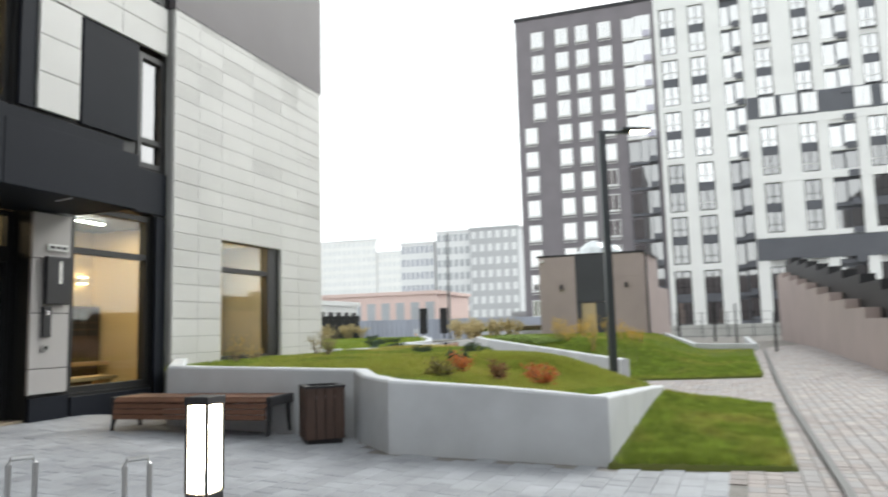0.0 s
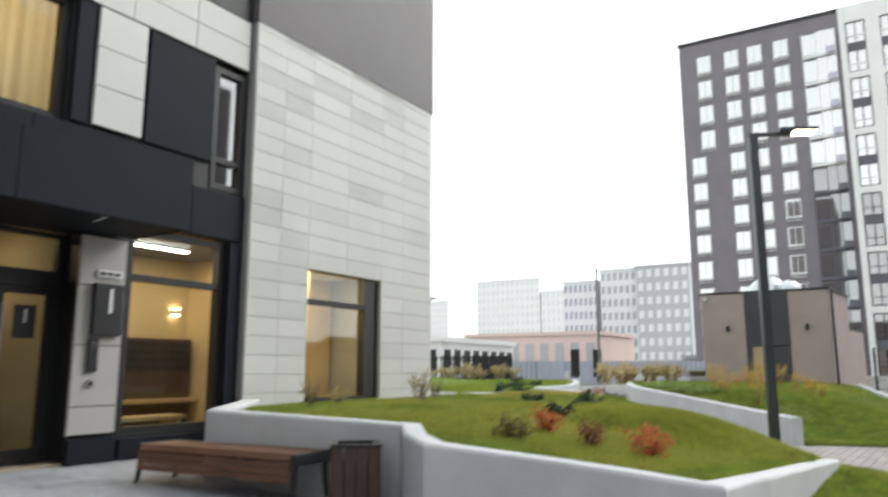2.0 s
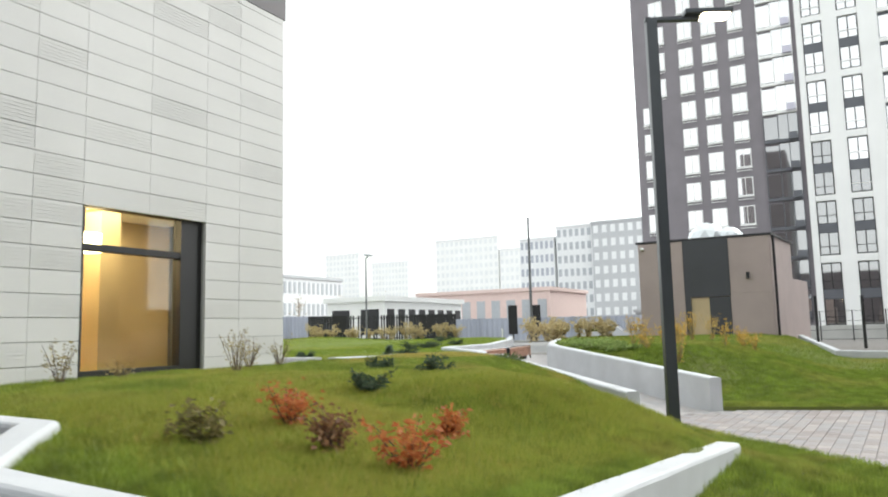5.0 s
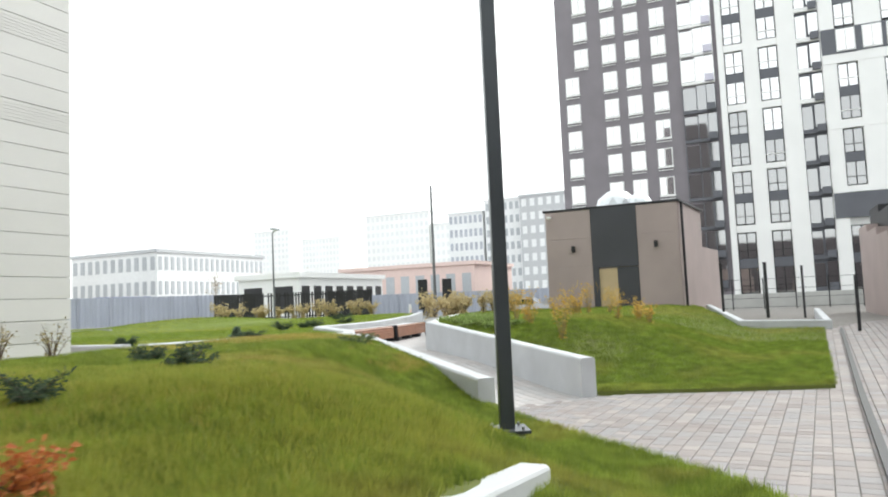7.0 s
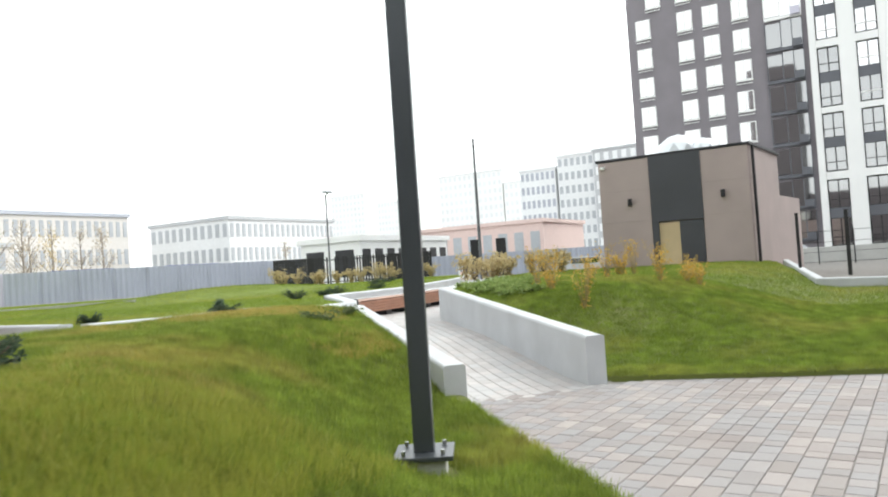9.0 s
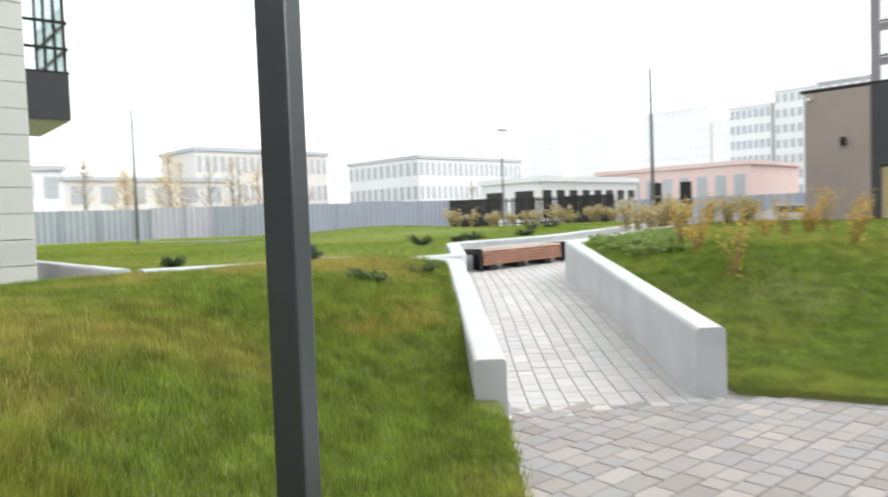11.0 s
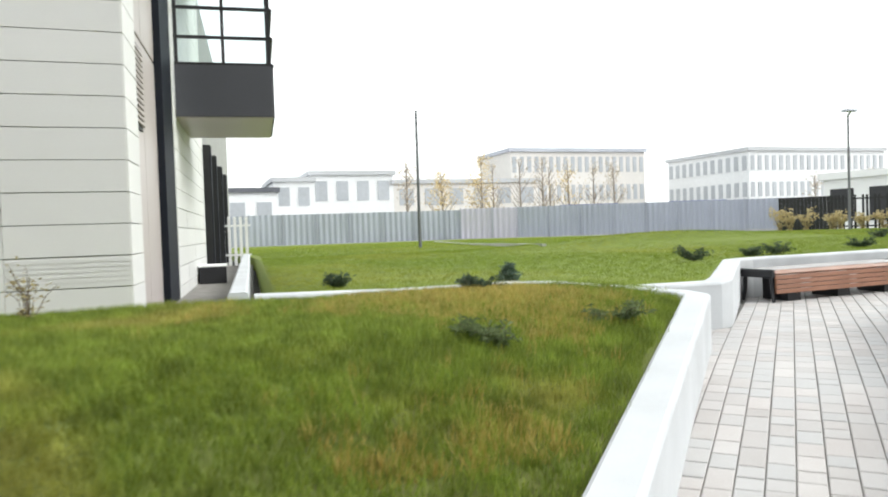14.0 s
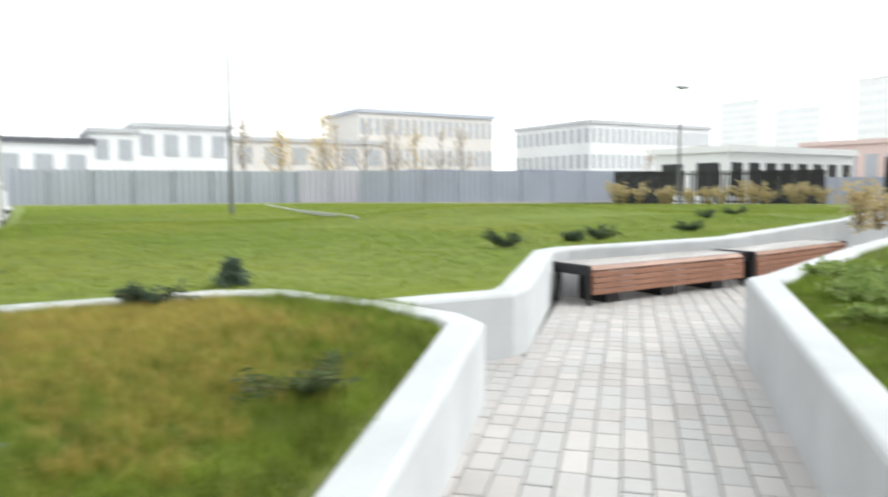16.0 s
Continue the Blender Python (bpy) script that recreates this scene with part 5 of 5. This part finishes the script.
for i, (x, y) in enumerate(((38, 61), (47, 57.5))):
    bl = thing("blue_canopy", "low blue canopy roof behind the fence", "canopy", x, y, 0, -20, "blue canopies")
    part("roof", prism([(-2.5, -1.5), (2.5, -1.5), (2.5, 1.5), (-2.5, 1.5)], 3.05, 3.3), M_BLUE, bl)
    for px in (-2.3, 2.3):
        part("post", block(px - 0.06, px + 0.06, -0.06, 0.06, 0, 3.05), M_METAL, bl)


def tree(x, y, h, seed, leafy, label):
    rng = random.Random(seed)
    t = thing("tree", label, "tree", x, y, -0.32, 0, "trees behind the fence")
    bm, pts = bmesh.new(), []
    tube([(0, 0, 0), (0.1, 0, h * 0.5), (0.05, 0.1, h)], 0.16, 7, bm, 0.03)
    for k in range(26):
        z = h * rng.uniform(0.3, 0.95)
        a, r = rng.uniform(0, math.tau), h * 0.28 * rng.uniform(0.5, 1.1) * (1.15 - z / h)
        tip = Vector((math.cos(a) * r, math.sin(a) * r, z + r * 1.3))
        tube([(0.06, 0.03, z), Vector((0.06, 0.03, z)).lerp(tip, 0.5), tip], 0.04, 4, bm, 0.01)
        for j in range(leafy):
            pts.append(Vector((0, 0, z)).lerp(tip, rng.uniform(0.3, 1.1)) + Vector((rng.gauss(0, 1), rng.gauss(0, 1), rng.gauss(0, 1))) * 0.3)
    part("trunk", bm, M_PALETWIG, t)
    if leafy:
        part("crown", leaf_cloud(pts, 0.22, 0.8, rng), M_YELLOWTREE if leafy > 15 else M_DRYTREE, t)


for i, (x, y, h, leafy) in enumerate(((22.8, 68, 8.2, 14), (25.6, 66, 7.0, 30), (29.6, 66, 8.5, 34), (34.5, 68, 8.5, 4), (41, 70, 8.5, 16), (44, 70, 8.0, 10), (37.5, 69, 8.8, 12), (31.6, 68, 8.0, 8), (46.5, 70, 8.4, 14), (39.3, 71, 8.0, 6), (70, 66, 6.5, 8), (74, 62, 6.5, 8), (78, 58, 6.5, 8))):
    tree(x, y, h, 300 + i, leafy, "thin tree with yellow autumn leaves" if leafy > 8 else "thin nearly bare autumn tree")

# ---- pieces: facade tiles ----
TILE_COLS = [-1.72, -1.05, -0.38, 0.65, 1.69, 2.4, 3.45]
ROW = 0.295


def tile_mesh(w, h, ribbed, axis):
    if axis == "x":
        bm = block(0.002, w - 0.002, 0.0, 0.05, 0.004, h - 0.004, 0.002) if not ribbed else block(0.002, w - 0.002, 0.006, 0.05, 0.004, h - 0.004)
        if ribbed:
            for k in range(6):
                put(bm, 0.002, w - 0.002, 0.0, 0.006, 0.01 + k * (h - 0.02) / 6, 0.01 + (k + 0.72) * (h - 0.02) / 6)
    else:
        bm = block(-0.05, 0.0, 0.004, w - 0.004, 0.005, h - 0.005, 0.003)
    return mesh_of("tile", bm, M_TILE)


rng = random.Random(8)
cache = {}
for c0, c1 in zip(TILE_COLS, TILE_COLS[1:]):
    z = 0.5
    while z < 7.05:
        h = min(ROW, 7.1 - z)
        hidden = -0.4 < (c0 + c1) / 2 < 1.7 and 0.85 < z + h / 2 < 3.25
        if not hidden:
            key = (round(c1 - c0, 3), round(h, 3), rng.random() < 0.28)
            cache[key] = cache.get(key) or tile_mesh(*key, "x")
            o = new("tile", cache[key])
            o.parent = wall_south
            o.location = (c0, 9.51 + rng.uniform(-0.0015, 0.0015), z)
        z += ROW
cache = {}
for y0, y1 in ((0.02, 0.74), (4.12, 5.6), (5.6, 7.07), (7.07, 8.54), (8.54, 10.0)):
    z = 0.5
    while z < 7.05:
        h = min(ROW, 7.1 - z)
        key = (round(y1 - y0, 3), round(h, 3))
        cache[key] = cache.get(key) or tile_mesh(*key, False, "y")
        o = new("tile", cache[key])
        o.parent = wall_east
        o.location = (0.01 + rng.uniform(-0.0015, 0.0015), y0, z)
        z += ROW


# ---- pieces: paving stones ----
def stone_field(poly, along, height, wide, lengths, seed, g=0.004):
    """Stones in courses along a direction: their four corners, in order, where the middle lies in the polygon."""
    rng = random.Random(seed)
    a = Vector((*along, 0)).normalized()
    b = Vector((-a.y, a.x, 0))
    us = [Vector((*p, 0)).dot(a) for p in poly]
    vs = [Vector((*p, 0)).dot(b) for p in poly]
    out = []
    v = min(vs)
    while v < max(vs):
        u = min(us) - rng.random() * 0.3
        while u < max(us):
            L = rng.choice(lengths)
            m = a * (u + L / 2) + b * (v + wide / 2)
            if inside(m.x, m.y, poly):
                cs = [a * (u + du) + b * (v + dv) for du, dv in ((g, g), (L - g, g), (L - g, wide - g), (g, wide - g))]
                lift = rng.uniform(-0.0015, 0.0015)
                out.append([(c.x, c.y, height(c.x, c.y) + lift) for c in cs])
            u += L
        v += wide
    return out


def stones_joined(name, fields, mat, parent):
    vs, fs = [], []
    for q in fields:
        cx, cy = sum(p[0] for p in q) / 4, sum(p[1] for p in q) / 4
        i = len(vs)
        for p in q:
            vs.append((p[0], p[1], p[2] - 0.02))
        for p in q:
            vs.append((p[0], p[1], p[2] - 0.004))
        for p in q:
            vs.append((p[0] + (cx - p[0]) * 0.05, p[1] + (cy - p[1]) * 0.05, p[2]))
        for k in range(4):
            j = (k + 1) % 4
            fs += [(i + k, i + j, i + 4 + j, i + 4 + k), (i + 4 + k, i + 4 + j, i + 8 + j, i + 8 + k)]
        fs.append((i + 8, i + 9, i + 10, i + 11))
    me = bpy.data.meshes.new(name)
    me.from_pydata(vs, [], fs)
    me.materials.append(mat)
    o = new(name, me)
    o.parent = parent
    return tagged(o, "", "", "", "stuff")


RAMP_STONES = [(4.75, 3.9), (6.35, 2.7), (11.1, 7.4), (15, 8.8), (20, 10.7), (21, 13.2), (15, 11.0), (11.75, 10.75), (9.5, 8.55), (8.1, 8.55), (8.25, 7.8)]
ramp_field = stone_field(RAMP_STONES, (0.70, 0.714), ramp, 0.15, (0.15, 0.2, 0.27), 3)
ramp_field.sort(key=lambda q: q[0][0] + q[0][1])
near, rest = ramp_field[:290], ramp_field[290:]
for q in near:
    cx, cy, cz = (sum(p[k] for p in q) / 4 for k in range(3))
    L = math.dist(q[0], q[1])
    key = "stone_%d" % round(L * 100)
    if key not in bpy.data.meshes:
        W = math.dist(q[1], q[2])
        bm = bmesh.new()
        lo = [bm.verts.new((sx * L / 2, sy * W / 2, -0.02)) for sx, sy in ((-1, -1), (1, -1), (1, 1), (-1, 1))]
        md = [bm.verts.new((sx * L / 2, sy * W / 2, -0.004)) for sx, sy in ((-1, -1), (1, -1), (1, 1), (-1, 1))]
        hi = [bm.verts.new((sx * (L / 2 - 0.006), sy * (W / 2 - 0.006), 0)) for sx, sy in ((-1, -1), (1, -1), (1, 1), (-1, 1))]
        for k in range(4):
            bm.faces.new((lo[k], lo[(k + 1) % 4], md[(k + 1) % 4], md[k]))
            bm.faces.new((md[k], md[(k + 1) % 4], hi[(k + 1) % 4], hi[k]))
        bm.faces.new(hi)
        mesh_of(key, bm, M_PAVE)
    o = new("paving_stone", bpy.data.meshes[key])
    o.parent = paving_2
    ax = Vector(q[1]) - Vector(q[0])
    ay = Vector(q[3]) - Vector(q[0])
    ax.normalize()
    az = ax.cross(ay).normalized()
    ay = az.cross(ax)
    o.matrix_basis = Matrix(((ax.x, ay.x, az.x, cx), (ax.y, ay.y, az.y, cy), (ax.z, ay.z, az.z, cz), (0, 0, 0, 1)))
stones_joined("paving_stones", rest, M_PAVERAMP, paving_2)
stones_joined("paving_stones", stone_field(WALK_STONES, (0.998, -0.06), walkway, 0.15, (0.15, 0.2, 0.27), 4), M_PAVEJOIN, paving_1)
stones_joined("paving_stones", stone_field(COURT_STONES, (0.998, -0.06), court, 0.2, (0.2, 0.3, 0.4), 5, 0.002), M_COURT, paving_1)


# ---- grass ----
def grass(name, poly, height, count, blade, tall, mat, seed, label, keep=None):
    """Tufts of bent grass blades over a lawn, one mesh."""
    r = np.random.default_rng(seed)
    xs, ys = [p[0] for p in poly], [p[1] for p in poly]
    px = r.uniform(min(xs), max(xs), count)
    py = r.uniform(min(ys), max(ys), count)
    ok = [inside(x, y, poly) and (keep is None or keep(x, y)) for x, y in zip(px, py)]
    px, py = px[ok], py[ok]
    pz = np.array([height(x, y) for x, y in zip(px, py)])
    n, per = len(px), blade
    cx, cy, cz = (np.repeat(v, per) for v in (px, py, pz))
    m = n * per
    cx = cx + r.normal(0, 0.025, m)
    cy = cy + r.normal(0, 0.025, m)
    lush = np.array([0.85 + 0.3 * noise.noise((x * 0.9, y * 0.9, 3.0)) for x, y in zip(px, py)])
    h = tall * np.repeat(np.clip(lush, 0.4, 1.4), per) * r.uniform(0.4, 1.45, m)
    a = r.uniform(0, 2 * np.pi, m)
    lean = r.uniform(0.15, 0.9, m) * h
    w = r.uniform(0.0022, 0.0042, m) * (tall / 0.07)
    dx, dy = np.cos(a), np.sin(a)
    v = np.empty((m, 3, 3))
    v[:, 0] = np.stack([cx - dy * w, cy + dx * w, cz - 0.008], 1)
    v[:, 1] = np.stack([cx + dy * w, cy - dx * w, cz - 0.008], 1)
    v[:, 2] = np.stack([cx + dx * lean, cy + dy * lean, cz + h], 1)
    me = bpy.data.meshes.new(name)
    me.vertices.add(m * 3)
    me.vertices.foreach_set("co", v.ravel())
    me.loops.add(m * 3)
    me.loops.foreach_set("vertex_index", np.arange(m * 3))
    me.polygons.add(m)
    me.polygons.foreach_set("loop_start", np.arange(m) * 3)
    me.update(calc_edges=True)
    me.validate()
    me.materials.append(mat)
    return tagged(new(name, me), label, "grass", "", "stuff")


def near_house(x, y):
    if x > 4.7 and 0.672 * (y - 3.78) - 0.74 * (x - 4.98) < 0.27:
        return False
    return (x - 2.585) ** 2 + (y - 2.785) ** 2 > 0.06 and not (y > 9.2 or (x < 0.6 and y < 2.37 - 0.32 * (x + 4.32) / 4.88))


def dry_spots(x, y):
    return near_house(x, y) and noise.noise((x * 0.55, y * 0.55, 7.0)) + 0.5 * noise.noise((x * 2.1, y * 2.1, 1.0)) + 0.7 * noise.noise((x * 11, y * 11, 4.0)) > 0.1


grass("lawn_grass", POLY_A, lawn_a, 165000, 8, 0.07, M_GRASS, 1, "mixed green and yellowish lawn grass on the slope", near_house)
grass("dry_grass", [(4.6, 5.0), (5.6, 5.0), (8.0, 7.7), (7.9, 8.9), (4.2, 9.1), (3.6, 7.0)], lawn_a, 15000, 6, 0.085, M_OCHRE, 11, "ochre dry grass patch near the ramp wall", dry_spots)
grass("dry_grass", [(-3.6, 2.9), (0.5, 2.3), (1.8, 3.0), (2.2, 5.0), (1.6, 7.0), (-1.0, 7.2), (-3.2, 6.4)], lawn_a, 13000, 5, 0.075, M_OCHRE, 12, "ochre dry grass mixed into the slope", dry_spots)
grass("pale_grass", [(-3.9, 2.6), (0.5, 2.2), (1.8, 3.3), (1.4, 6.0), (0.2, 8.0), (-1.0, 8.2), (-3.3, 7.0)], lawn_a, 30000, 6, 0.075, M_LIME, 13, "yellow green taller grass on the slope", lambda x, y: near_house(x, y) and noise.noise((x * 0.8, y * 0.8, 2.0)) > -0.22)
grass("pale_grass", [(-3.8, 2.6), (0.5, 2.1), (2.3, 2.7), (1.4, 4.3), (-1.0, 5.6), (-3.3, 5.8)], lawn_a, 26000, 6, 0.08, M_LIME, 14, "yellow green taller grass near the lawn edge", lambda x, y: near_house(x, y) and noise.noise((x * 0.7, y * 0.7, 9.0)) > -0.3)
grass("lawn_grass", [(-4.36, 2.05), (-4.2, 0.5), (0.66, 0.25), (0.66, 1.8)], lawn_s, 14000, 8, 0.06, M_GRASS, 6, "short green grass outside the planter wall")
grass("lawn_grass", [(6.6, 2.8), (10.9, 7.5), (12, 7.6), (13, 8.0), (14, 4), (14, -0.5), (7.45, -0.2)], lawn_b, 100000, 7, 0.05, M_LAWN, 2, "green grass on the mound beside the ramp")
grass("lawn_grass", [(13, 8.0), (14, 8.6), (20, 10.6), (26, 12), (26, 3), (24, 2.6), (20, 1.3), (18.4, 1.2), (18.2, -0.75), (14, -0.5), (14, 4)], lawn_b, 70000, 4, 0.06, M_LAWN, 4, "green grass on the far side of the mound")
grass("lawn_grass", [(4.8, 9.7), (7.7, 9.6), (8.5, 8.8), (9.4, 8.9), (11.4, 11.1), (15, 11.5), (22, 14.1), (26, 24), (5.8, 24)], lawn_c, 140000, 6, 0.036, M_FLAT, 3, "bright green short lawn grass")
grass("lawn_grass", [(5.9, 24), (26, 24), (22, 14.1), (30, 17.3), (38, 24), (37, 36), (28, 52), (6.2, 54)], lawn_c, 95000, 4, 0.07, M_FLAT, 9, "bright green short grass of the far lawn")
grass("lawn_grass", [(-4.1, 2.32), (0.6, 2.0), (0.62, 2.45), (-4.1, 2.8)], lawn_a, 9000, 8, 0.065, M_GRASS, 15, "green grass along the planter wall")
